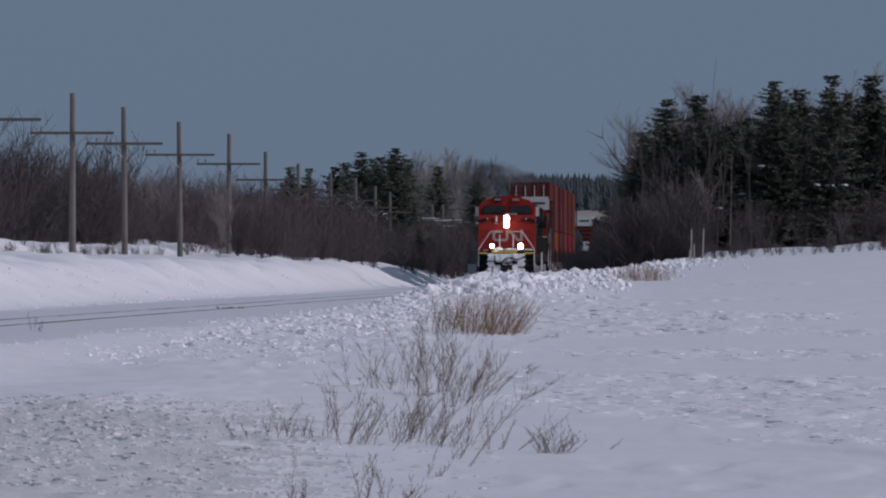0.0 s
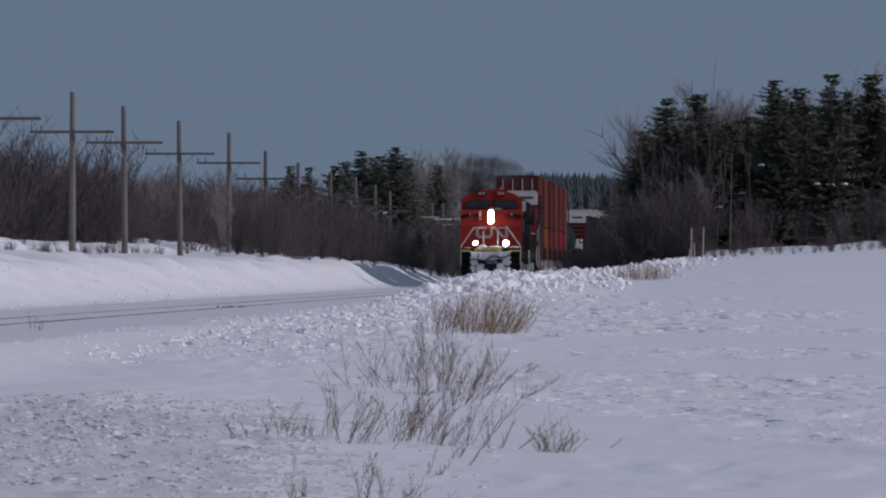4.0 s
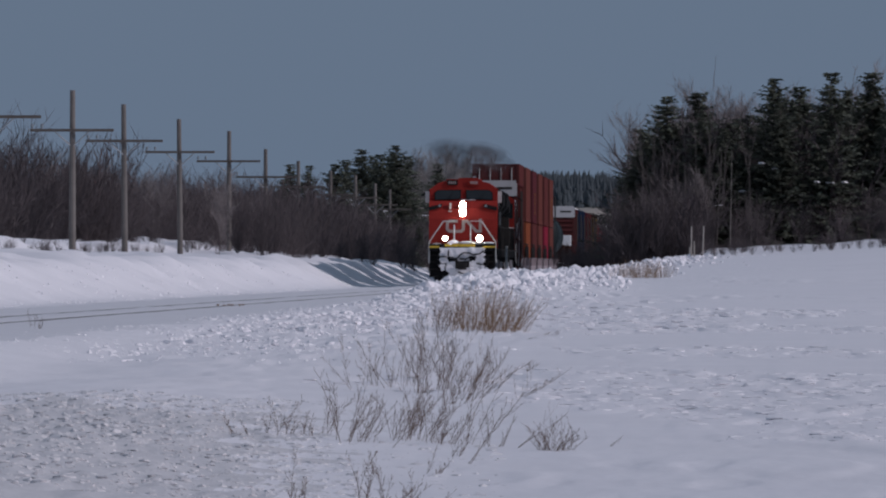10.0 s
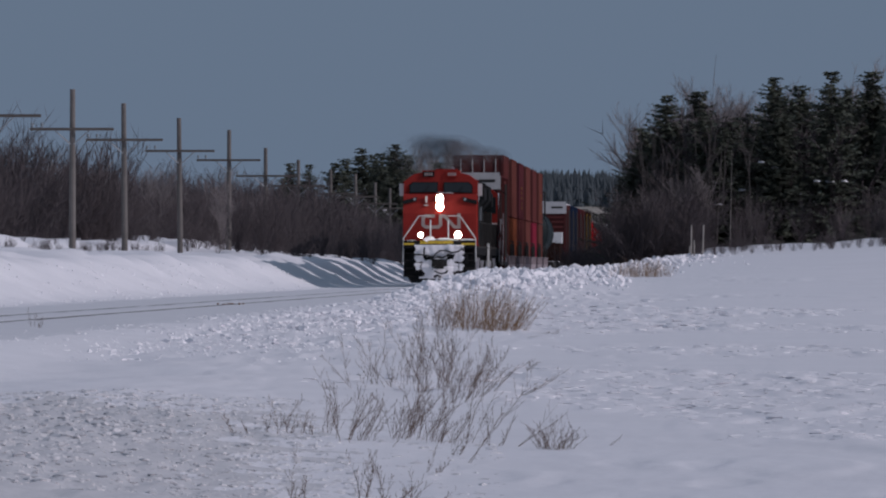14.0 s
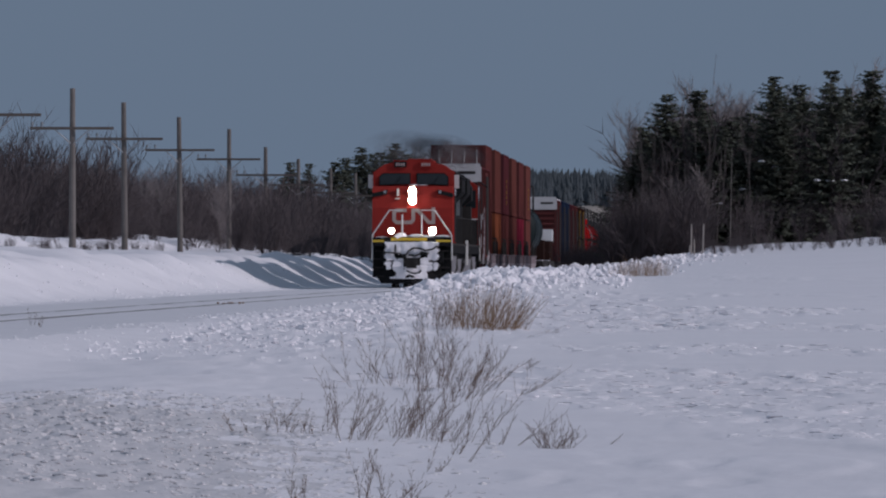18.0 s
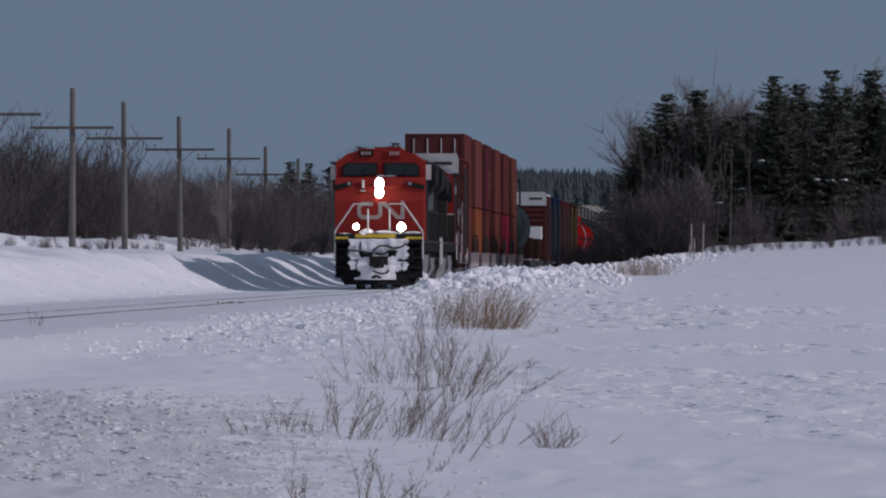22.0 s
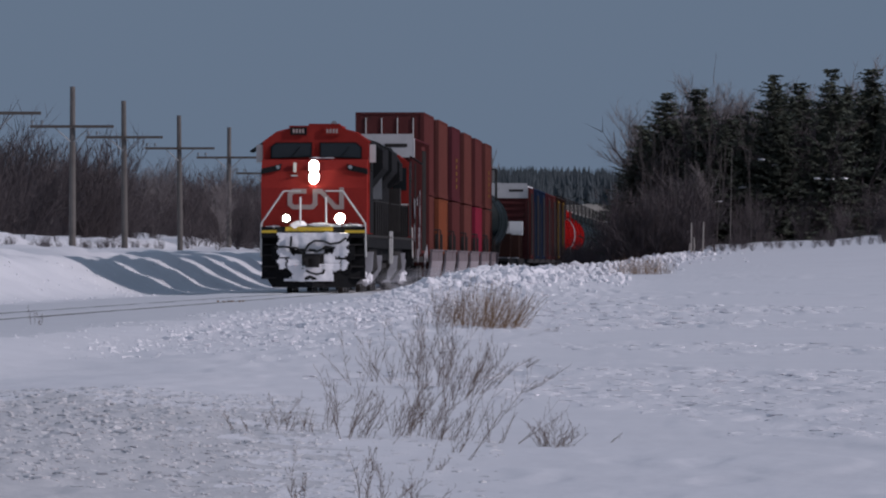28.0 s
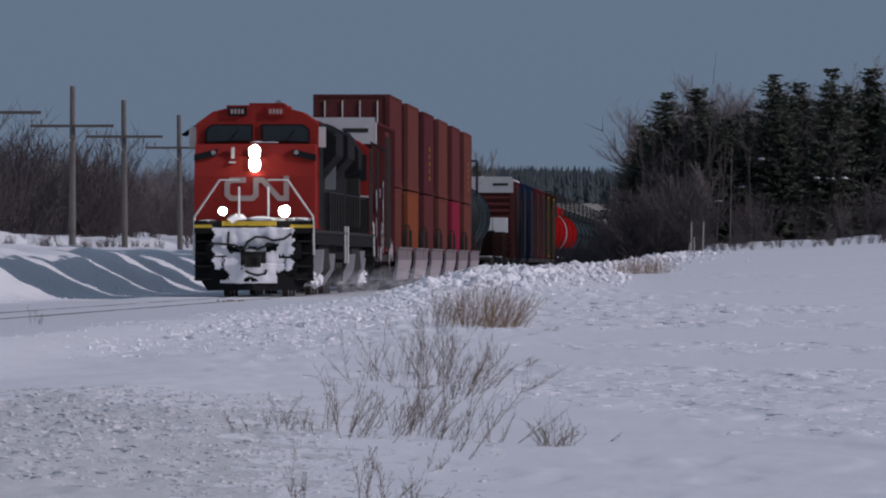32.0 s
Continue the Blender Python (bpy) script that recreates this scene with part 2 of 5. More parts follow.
FIELD = [(-400, -0.6), (40, -0.52), (56, -0.49), (70, -0.42), (100, -0.33), (150, -0.20), (200, 0.0), (260, 0.33), (330, 0.85), (430, 1.30), (500, 1.5), (700, 1.9), (900, 2.4), (1100, 4.0), (1300, 8.4), (1500, 10.6), (1900, 15.0), (2300, 16.5), (4600, 17.0)]
RIDGE = [(100, -0.25), (156, -0.12), (193, 0.0), (234, 0.30), (273, 0.52), (338, 0.45), (450, 0.60), (560, 0.4), (700, 0.3)]
BANK = [(-400, 0.9), (200, 0.95), (430, 0.95), (500, 1.08), (560, 1.0), (640, 0.75), (900, 0.4), (4600, 0.6)]


# wind lips across the bank: (y, height, skew)
LIPS = [(206, 0.30, -7.0), (243, 0.30, -5.0), (278, 0.36, -8.0), (309, 0.40, -6.0), (338, 0.34, -9.0), (380, 0.42, -7.0), (418, 0.36, -6.0), (455, 0.30, -8.0), (495, 0.30, -5.0)]


def smooth01(t):
    t = min(1.0, max(0.0, t))
    return t * t * (3 - 2 * t)


def ground_z(x, y):
    u = x - xc(y)
    n_big = noise.noise(Vector((x * 0.10, y * 0.035, 1.3)))
    n_mid = noise.noise(Vector((x * 0.55, y * 0.22, 4.7)))
    if u < 0:
        far = max(0.0, curve_at(y, FIELD) - 2.0) if y > 700 else 0.0
        drift = 0.12 * noise.noise(Vector((x * 0.16 + y * 0.05, y * 0.03 - x * 0.02, 9.1)))
        prof = smooth01((-u - 4.7) / 2.9) * 1.02 + min(1.0, max(0.0, (-u - 6.4) / 5.0)) * 0.48 + smooth01((-u - 13.2) / 1.6) * 0.52
        lee = noise.noise(Vector((x * 0.28 + y * 0.10, y * 0.075 - x * 0.05, 21.0)))
        scarp = 0.16 * smooth01(lee * 2.2 + 0.35) - 0.08
        for at, tall, skew in LIPS:
            back = y - at - skew * (-u - 8.0) - 5.0 * noise.noise(Vector((x * 0.25, at, 2.2)))
            if -4 < back < 60:
                scarp += 0.75 * tall * smooth01((10.6 + u) / 2.4) * smooth01(back / 2.6) * math.exp(-max(0.0, back) / 16.0)
        low = smooth01((-u - 4.7) / 1.0) * smooth01((9.0 + u) / 2.5)
        z = -0.06 + prof * curve_at(y, BANK) * (1 + drift) + scarp * smooth01((-u - 6.0) / 2.5) + (0.06 + 0.16 * smooth01((y - 400) / 120)) * n_mid * smooth01((-u - 4.7) / 2.0) + far
        z += low * (0.13 * noise.noise(Vector((x * 1.3, y * 0.5, 3.0))) + 0.08 * noise.noise(Vector((x * 1.9, y * 1.4, 8.0))))
        if -u < 3.2:
            z = -0.010 + 0.012 * n_mid
            if abs(-u - 0.72) < 0.12:
                z = -0.026 + 0.012 * n_mid
        return z
    f = curve_at(y, FIELD) + 0.05 * max(-12.0, min(40.0, x - 11.0)) * smooth01((y - 180) / 250)
    f += 0.05 * n_big * smooth01((y - 110) / 120) + 0.006 * n_mid
    r = curve_at(y, RIDGE)
    flat = -0.010 + 0.012 * n_mid
    up = smooth01((u - 3.0) / 2.2)
    mound = flat + (r - flat) * up * (1 + 0.25 * n_mid) + up * curve_at(y, [(105, 0.25), (150, 0.9), (200, 1.15)]) * (0.08 * noise.noise(Vector((x * 2.5, y * 0.8, 31.0))) + 0.075 * noise.noise(Vector((x * 5.0, y * 1.0, 33.0))) + 0.05 * noise.noise(Vector((x * 3.8, y * 2.6, 35.0))))
    z = mound + (f - mound) * smooth01((u - 6.2) / 4.0)
    if abs(u - 0.72) < 0.12:
        z = -0.026 + 0.012 * n_mid
    if 425 < y < 475:
        z += 0.26 * smooth01((y - 433) / 6) * smooth01((470 - y) / 20) * smooth01((x - 10.8) / 1.5) * (1 + 0.5 * n_mid)
    # the rough bank of thrown snow beside the near lane
    if y < 90:
        rough = smooth01((84 - y) / 8) * smooth01((-0.4 - x) / 1.5)
        if rough > 0:
            z += rough * (0.02 + 0.020 * noise.noise(Vector((x * 2.4, y * 0.9, 0))) + 0.026 * noise.noise(Vector((x * 6.0, y * 1.6, 5))) + 0.024 * noise.noise(Vector((x * 11.0, y * 2.6, 15))))
    # wind crust on the open field
    if y < 330 and (u > 7 or u > 3.8 and y < 118):
        patch = smooth01(0.35 + 2.3 * noise.noise(Vector((x * 0.17, y * 0.045, 12.0))))
        bend = 0.8 * noise.noise(Vector((x * 0.6, y * 0.12, 41.0)))
        w = noise.noise(Vector((x * 1.15 + bend, y * 0.24, 2.0)))
        pit = noise.noise(Vector((x * 2.1, y * 0.42 + bend, 17.0)))
        far = curve_at(y, [(60, 0.85), (100, 1.0), (150, 1.3), (220, 1.3), (330, 0.5)])
        z += far * (0.026 * smooth01(w * 9.0 - 0.9) * (0.10 + 0.90 * patch) - 0.034 * smooth01(pit * 8.0 - 2.6) * patch + 0.008 * noise.noise(Vector((x * 4.2, y * 0.6, 7.0))) * patch) + 0.005 * noise.noise(Vector((x * 8.0, y * 1.2, 9.0)))
    return z


def build_ground():
    us = np.concatenate([[-3500, -1500, -600, -300, -160, -90, -60, -45, -36, -30, -26, -22], np.arange(-19, -3.2, 0.35), [-2.6, -1.8, -1.0, -0.86, -0.78, -0.66, -0.58, 0, 0.58, 0.66, 0.78, 0.86, 1.0],
                         np.arange(1.2, 6.5, 0.13), np.arange(6.5, 13.6, 0.055), np.arange(13.6, 15.5, 0.13), np.arange(15.6, 26, 0.5), [28, 31, 35, 40, 48, 60, 80, 110, 160, 300, 600, 1500, 3500]])
    ys = np.concatenate([[-900, -300, -100, -30, 0, 20, 35, 45], np.arange(50, 92, 0.4), np.arange(92, 160, 0.65), np.arange(160, 280, 1.0), np.arange(280, 500, 1.6), np.arange(500, 720, 4.0), [740, 780, 830, 900, 1000, 1100, 1200, 1300, 1450, 1600, 1900, 2400, 3200, 4600]])
    verts = [(xc(y) + u, y, ground_z(xc(y) + u, y)) for y in ys for u in us]
    n = len(us)
    i = np.arange(len(ys) - 1)[:, None] * n + np.arange(n - 1)[None]
    faces = np.stack([i, i + 1, i + n + 1, i + n], -1).reshape(-1, 4)
    ob = link("ground", verts, faces, SNOW, smooth=True)
    # packed snow on the track bed and dirty thrown snow beside the near lane
    ob.data.materials.append(BED_SNOW)
    ob.data.materials.append(DIRTY)
    kind = []
    for y in ys[:-1]:
        for u in us[:-1]:
            x = xc(y) + u
            edge = noise.noise(Vector((x * 0.7, y * 0.15, 50.0)))
            near = 40 < y < 80 + 6 * edge and x < -0.9 - 0.02 * (y - 54) + 1.3 * noise.noise(Vector((x * 3.0, y * 0.8, 52.0)))
            kind.append(2 if near else 1 if -4.2 + 0.6 * edge < u < 3.4 + 0.6 * edge else 0)
    ob.data.polygons.foreach_set("material_index", kind)
    return tagged(ob, "wind-crusted snow over the field, track bed and bank", "snow ground", kind="structure")


build_ground()

# rails, just proud of the packed snow
for side in (-0.7525, 0.7525):
    bm = bmesh.new()
    prof = [(-0.036, 0), (-0.036, -0.035), (-0.009, -0.05), (-0.009, -0.14), (-0.07, -0.17), (0.07, -0.17), (0.009, -0.14), (0.009, -0.05), (0.036, -0.035), (0.036, 0)]
    prism(bm, prof, 1, -100, 1000)
    rail = part("rail", bm, RAIL_STEEL, None)
    rail.matrix_basis = pose(xc(0), 0, 0, 0, 0, HEADING) @ pose(side, 0, -0.004 if side > 0 else -0.013)
    tagged(rail, "rusty steel rail lying almost buried in packed snow", "rail", "rails of the track")


def chunk_field(name, label, places, material, seed, tall=0.85, wide=1.0):
    """Joined angular lumps of broken snow: places of (x, y, z, size)."""
    rng = np.random.default_rng(seed)
    bm = bmesh.new()
    bmesh.ops.create_icosphere(bm, subdivisions=1, radius=1.0)
    base = np.array([v.co[:] for v in bm.verts])
    tri = np.array([[v.index for v in f.verts] for f in bm.faces])
    bm.free()
    p = np.asarray(places)
    k = len(p)
    v = base[None] * (1 + rng.uniform(-0.5, 0.35, (k, len(base), 1)))
    v = v * rng.uniform(0.6, 1.25, (k, 1, 3)) * p[:, None, 3:4] * 0.5
    ang = rng.uniform(0, 6.28, k)
    c, s = np.cos(ang)[:, None], np.sin(ang)[:, None]
    v = np.stack([(v[..., 0] * c - v[..., 1] * s) * wide, v[..., 0] * s + v[..., 1] * c, v[..., 2] * tall], -1) + p[:, None, :3]
    f = tri[None] + (np.arange(k) * len(base))[:, None, None]
    ob = link(name, v.reshape(-1, 3), f.reshape(-1, 3), material)
    return tagged(ob, label, "broken snow", kind="stuff")


def build_chunks():
    rng = random.Random(5)
    far, near = [], []
    for _ in range(24000):
        y = 112 + 330 * rng.random()
        mid, wide = np.interp(y, [112, 170, 230, 300, 440], [5.4, 5.4, 5.4, 5.9, 7.0]), np.interp(y, [112, 170, 230, 300, 440], [1.5, 1.3, 1.1, 1.4, 2.1])
        u = rng.gauss(mid, wide)
        if u < 2.9 or rng.random() > np.interp(y, [112, 150, 210, 260, 440], [0.4, 0.9, 1, 1, 1]):
            continue
        x = xc(y) + u
        size = rng.choice([0.05, 0.07, 0.09, 0.12, 0.15, 0.20, 0.27, 0.38]) * np.interp(y, [112, 200, 245, 440], [0.26, 0.44, 0.92, 1.05]) * (1 if abs(u - mid) < wide else 0.6)
        if y > 232:
            far.append((x, y, ground_z(x, y) + size * rng.uniform(-0.10, 0.28), size))
        elif noise.noise(Vector((x * 0.8, y * 0.10, 70.0))) > -0.22:
            near.append((x, y, ground_z(x, y) + size * rng.uniform(-0.16, 0.04), size))
            for _ in range(2):
                a, b = x + rng.gauss(0, 0.4), y + rng.gauss(0, 2.0)
                near.append((a, b, ground_z(a, b) - 0.004, size * rng.uniform(0.25, 0.7)))
    chunk_field("snow_windrow", "ploughed windrow of broken snow blocks along the track", far, CHUNK, 3)
    chunk_field("snow_windrow", "flattened broken snow plates at the end of the windrow", near, CHUNK, 13, 0.6, 1.25)
    rows = []
    for _ in range(15000):
        y = 54 + 32 * rng.random() ** 1.1
        x = -4.2 + (3.9 - 0.03 * (y - 54)) * rng.random() ** 1.15 if rng.random() < 0.93 else rng.uniform(-1.5, 0.4)
        size = rng.choice([0.014, 0.018, 0.022, 0.028, 0.036, 0.048, 0.065]) * (1.25 if x < -2 else 1.0)
        rows.append((x, y, ground_z(x, y) - size * rng.uniform(0.0, 0.2), size))
    chunk_field("snow_crumbs", "dirty crumbled snow thrown up beside the lane", rows, DIRTY, 4, 0.42, 1.3)
    rows = []
    for _ in range(2600):
        y = rng.uniform(190, 420)
        u = -4.5 - 2.6 * rng.random() ** 1.8
        x = xc(y) + u
        size = rng.choice([0.04, 0.05, 0.07, 0.09])
        if noise.noise(Vector((x * 0.5, y * 0.08, 77.0))) > -0.05:
            rows.append((x, y, ground_z(x, y) - size * 0.05, size))
    chunk_field("snow_rubble", "small snow lumps fallen down the bank", rows, CHUNK, 6)
    rows = []
    for _ in range(13000):
        y = 72 + 150 * rng.random() ** 1.3
        x = rng.uniform(-0.045, 0.047) * y
        u = x - xc(y)
        if u < (3.6 if y < 112 else 7.2) or y < 84 and x < -1.2 or noise.noise(Vector((x * 0.17, y * 0.045, 12.0))) < -0.02 + 0.26 * rng.random():
            continue
        size = rng.choice([0.05, 0.06, 0.08, 0.11, 0.15]) * np.interp(y, [70, 120, 220], [0.6, 1.0, 1.4])
        rows.append((x, y, ground_z(x, y) - size * 0.02, size))
    chunk_field("snow_crust", "thin broken plates of wind crust on the field", rows, SNOW, 9, 0.24, 1.9)


build_chunks()


# ---- telegraph poles ----
def build_pole(height, lean, flip=1, arm_z=-1.46, arm=3.05, off=0.0):
    top = thing("telegraph_pole", "bare weathered wooden telegraph pole with one crossarm", "utility pole", "telegraph poles beside the track")
    bm = bmesh.new()
    pts = [(0, 0.128), (0.3, 0.120), (0.65, 0.108), (1, 0.095)]
    rings = []
    for a, ra in pts:
        rings.append([bm.verts.new((lean * a * 0.5 + ra * math.cos(0.6283 * i), ra * math.sin(0.6283 * i), height * a - (0.5 if a == 0 else 0))) for i in range(10)])
    for lo, hi in zip(rings, rings[1:]):
        for i in range(10):
            bm.faces.new((lo[i], lo[(i + 1) % 10], hi[(i + 1) % 10], hi[i]))
    bm.faces.new(rings[0][::-1])
    bm.faces.new(rings[-1])
    part("pole", bm, POLE_WOOD, top, smooth=True)
    z = height + arm_z
    part("crossarm", boxes((-arm / 2 + off, arm / 2 + off, -0.24, -0.13, z - 0.05, z + 0.05)), ARM_WOOD, top, bevel=0.01)
    for s in (-1, 1):
        part("brace", rods(((s * 0.62, -0.17, z - 0.05), (s * 0.06, -0.15, z - 0.55), 0.022)), GALV, top)
    e = -arm / 2 + off
    for k, dx in enumerate((0.06, 0.42)):
        part("insulator", rods(((e + dx, -0.18, z + 0.04), (e + dx, -0.18, z + 0.13), 0.02), ((e + dx, -0.18, z + 0.12), (e + dx, -0.18, z + 0.24), 0.06, 0.04)), GLASS_INS, top)
    part("pole_bracket", rods(((e - 0.05, -0.18, z + 0.02), (e + 0.5, -0.18, z + 0.02), 0.035)), GALV, top)
    return top


POLES = [(-9, 325, 133, 0.0), (128, 363, 165, 0.02), (221, 397, 190, -0.10), (319, 440, 216, -0.12), (405, 479, 237, 0.03), (470, 518, 269, 0.0), (528, 557, 290, 0.0), (585, 597, 307, 0.0), (629, 637, 315, 0.0),
         (664, 677, 330, 0.0), (690, 718, 340, 0), (718, 758, 350, 0), (740, 798, 356, 0), (765, 840, 362, 0), (784, 882, 362, 0), (808, 930, 374, 0)]
F = 784 / math.tan(radians(LENS / 2))
for px, y, top_y, lean in POLES:
    x = (px - 784) * y / F
    z_top = EYE[2] + (478.4 - top_y) * y / F
    base = ground_z(x, y) if y < 600 else 0.6
    p = build_pole(z_top - base, lean, off=0.0 if y < 700 else 0.1)
    p.matrix_basis = pose(x, y, base, 0, 0, HEADING)
    if y > 700:
        p["label"] = "far weathered telegraph pole standing in brush"
        if y > 780:
            top = z_top - base - 1.41
            # pale strip added along the far arms in place of their sunlit look
            part("arm_snow", boxes((-1.45, 1.65, -0.24, -0.13, top, top + 0.06)), CHUNK, p, "pale strip standing in for sunlight on the crossarm", bevel=0.01)


# ---- trees ----
def grow(rng, p, d, length, radius, depth, out, spread=0.5, up=0.15, kids=(3, 5), min_r=0.006, droop=0.0):
    """Segments of a bare branch and, from it, of smaller ones."""
    steps = min(3, depth + 1)
    for k in range(steps):
        q = p + d * (length / steps)
        r2 = max(min_r, radius * (1 - 0.55 * (k + 1) / steps))
        out.append((p[:], q[:], max(min_r, radius * (1 - 0.55 * k / steps)), r2))
        if depth > 0:
            for _ in range(rng.randint(*kids) if k > 0 or depth < 3 else 1):
                a = Vector((rng.gauss(0, 1), rng.gauss(0, 1), rng.gauss(0, 0.6)))
                nd = (d + a.normalized() * spread * rng.uniform(0.7, 1.5) + Vector((0, 0, up))).normalized()
                grow(rng, p.lerp(q, rng.random()), nd, length * rng.uniform(0.30, 0.54), r2 * 0.55, depth - 1, out, spread, up, kids, min_r)
        p = q
        d = (d + Vector((rng.gauss(0, 0.10), rng.gauss(0, 0.10), 0.04 - droop))).normalized()


def bare_arrays(seed, height, radius, depth=3, spread=0.5, stems=1, fan=0.15, kids=(3, 5), min_r=0.006, up=0.15):
    rng = random.Random(seed)
    out = []
    for _ in range(stems):
        d = Vector((rng.gauss(0, fan), rng.gauss(0, fan), 1)).normalized()
        grow(rng, Vector((rng.gauss(0, 0.12) * (stems > 1), rng.gauss(0, 0.12) * (stems > 1), -0.2)), d, height * rng.uniform(0.62, 0.8), radius, depth, out, spread, up, kids, min_r)
    p0, p1, r0, r1 = (np.array([o[i] for o in out]) for i in range(4))
    return p0, p1, r0, r1


def spruce_arrays(seed, height, width):
    """Needle sprays (flat drooping triangles set along boughs) and bough centres."""
    rng = np.random.default_rng(seed)
    verts, faces, tips = [], [], []
    levels = int(height * 5.0)
    for k in range(levels):
        f = (k + rng.uniform(-0.3, 0.3)) / levels
        z = height * (0.05 + 0.95 * f)
        reach = width * 0.5 * (1 - f) ** 0.70 * rng.uniform(0.72, 1.08) + 0.05
        for a in rng.uniform(0, 6.28, rng.integers(10, 15)):
            L = reach * rng.uniform(0.40, 1.22)
            z = height * (0.04 + 0.96 * min(1.0, max(0.0, f + rng.uniform(-0.08, 0.08))))
            dx, dy = math.cos(a), math.sin(a)
            droop = rng.uniform(0.10, 0.42) * (1 - 0.6 * f)
            m = max(3, int(L * 12))
            for j in range(m):
                t = (j + rng.random()) / m
                c = np.array([dx * L * t, dy * L * t, z - droop * L * t + 0.25 * L * t * t])
                size = rng.uniform(0.16, 0.34) * (1.15 - 0.5 * t)
                b = a + rng.uniform(-1.1, 1.1)
                e1 = np.array([math.cos(b), math.sin(b), rng.uniform(-0.45, 0.25)]) * size
                e2 = np.array([-math.sin(b), math.cos(b), rng.uniform(-0.5, 0.5)]) * size * 0.45
                n = len(verts)
                verts += [c - e2, c + e2, c + e1, c + e1 * 0.4 + e2 * 0.9 + np.array([0, 0, 0.05])]
                faces += [(n, n + 1, n + 2), (n + 1, n + 3, n + 2)]
            tips.append((dx * L * 0.8, dy * L * 0.8, z - droop * L * 0.8 + 0.16 * L, L))
    return verts, faces, tips


spruce_kinds = []
for seed, h, w in ((1, 8.0, 6.2), (2, 7.0, 5.9), (3, 8.6, 6.0), (4, 5.8, 5.2), (5, 7.6, 4.8)):
    v, f, tips = spruce_arrays(seed, h, w)
    ob = thing("spruce_tree", "dark green spruce with dense drooping boughs", "spruce tree", "spruces of the grove")
    part("trunk", rods(((0, 0, -0.3), (0, 0, h * 0.97), 0.13, 0.02)), BARK, ob)
    link("crown", v, f, NEEDLE, ob)
    spruce_kinds.append((ob, h, tips))

used = set()


def put_tree(kinds, k, m, label=""):
    src = kinds[k][0] if isinstance(kinds[k], tuple) else kinds[k]
    if src not in used:
        used.add(src)
        src.matrix_basis = m
        ob = src
    else:
        ob = copy_thing(src, m)
    if label:
        ob["label"] = label
    return ob


def at_ground(x, y, spin=0, scale=1.0):
    return pose(x, y, ground_z(x, y) - 0.05, 0, 0, spin) @ Matrix.Scale(scale, 4)


# the grove beside the field: (sideways per metre of distance, distance, kind, scale)
GROVE = [(0.0225, 452, 0, 0.92), (0.0258, 458, 1, 1.05), (0.0208, 470, 3, 1.05), (0.0287, 455, 3, 0.95), (0.0334, 450, 2, 0.88), (0.0318, 462, 0, 0.84), (0.0358, 458, 1, 1.0), (0.0390, 450, 4, 1.02), (0.0405, 458, 2, 0.94), (0.0432, 455, 1, 1.04), (0.0239, 480, 2, 0.82), (0.0273, 486, 0, 0.84)]
GROVE += [(0.0367, 480, 0, 0.95), (0.0458, 452, 0, 0.9), (0.0197, 500, 1, 0.95), (0.0304, 490, 2, 0.78), (0.0486, 460, 2, 0.9), (0.0520, 455, 0, 1.0), (0.0347, 470, 0, 0.92), (0.0421, 470, 0, 0.95), (0.0298, 470, 1, 0.86), (0.0203, 456, 1, 0.85)]
fill = random.Random(31)
for k in range(34):
    across = 0.0195 + 0.027 * (k + fill.random()) / 34
    GROVE.append((across, fill.uniform(448, 482), 3 if k % 2 else fill.choice((0, 1, 4)), fill.uniform(0.72, 0.98) * curve_at(across, [(0.02, 0.9), (0.027, 0.9), (0.0285, 0.8), (0.033, 1.0), (0.045, 1.04)])))
rng = random.Random(11)
for n, (across, y, k, s) in enumerate(GROVE):
    x = across * y
    ob = put_tree(spruce_kinds, k, at_ground(x, y, rng.uniform(0, 360), s))
    near = [t for t in spruce_kinds[k][2] if (ob.matrix_basis.to_3x3() @ Vector(t[:3])).normalized().y < -0.25 and 0.3 < t[2] / spruce_kinds[k][1] < 0.9]
    if 2 < n < 10:
        for t in rng.sample(near, 3):
            part("bough_snow", lumps([(t[0], t[1], t[2] + 0.14, rng.uniform(0.12, 0.26), rng.uniform(0.14, 0.26), 0.05)], n, 0.9), CHUNK, ob, "small cap of snow lying on a bough", smooth=True)

bare_kinds = []
for seed, h, r in ((21, 8.2, 0.055), (22, 7.6, 0.05), (23, 8.6, 0.055), (24, 6.8, 0.042)):
    p0, p1, r0, r1 = bare_arrays(seed, h, r, 3, 0.60, kids=(5, 7), min_r=0.0062, up=0.22)
    ob = thing("bare_tree", "leafless grey hardwood with fine upright twigs", "bare tree", "leafless trees of the grove")
    thick = r0 > r * 0.42
    v, f = tubes(p0[thick], p1[thick], r0[thick], r1[thick], 6)
    link("trunk", v, f, BARK, ob)
    v, f = spines(p0[~thick], p1[~thick], r0[~thick])
    link("crown", v, f, TWIG, ob)
    bare_kinds.append((ob, max(p1[:, 2])))
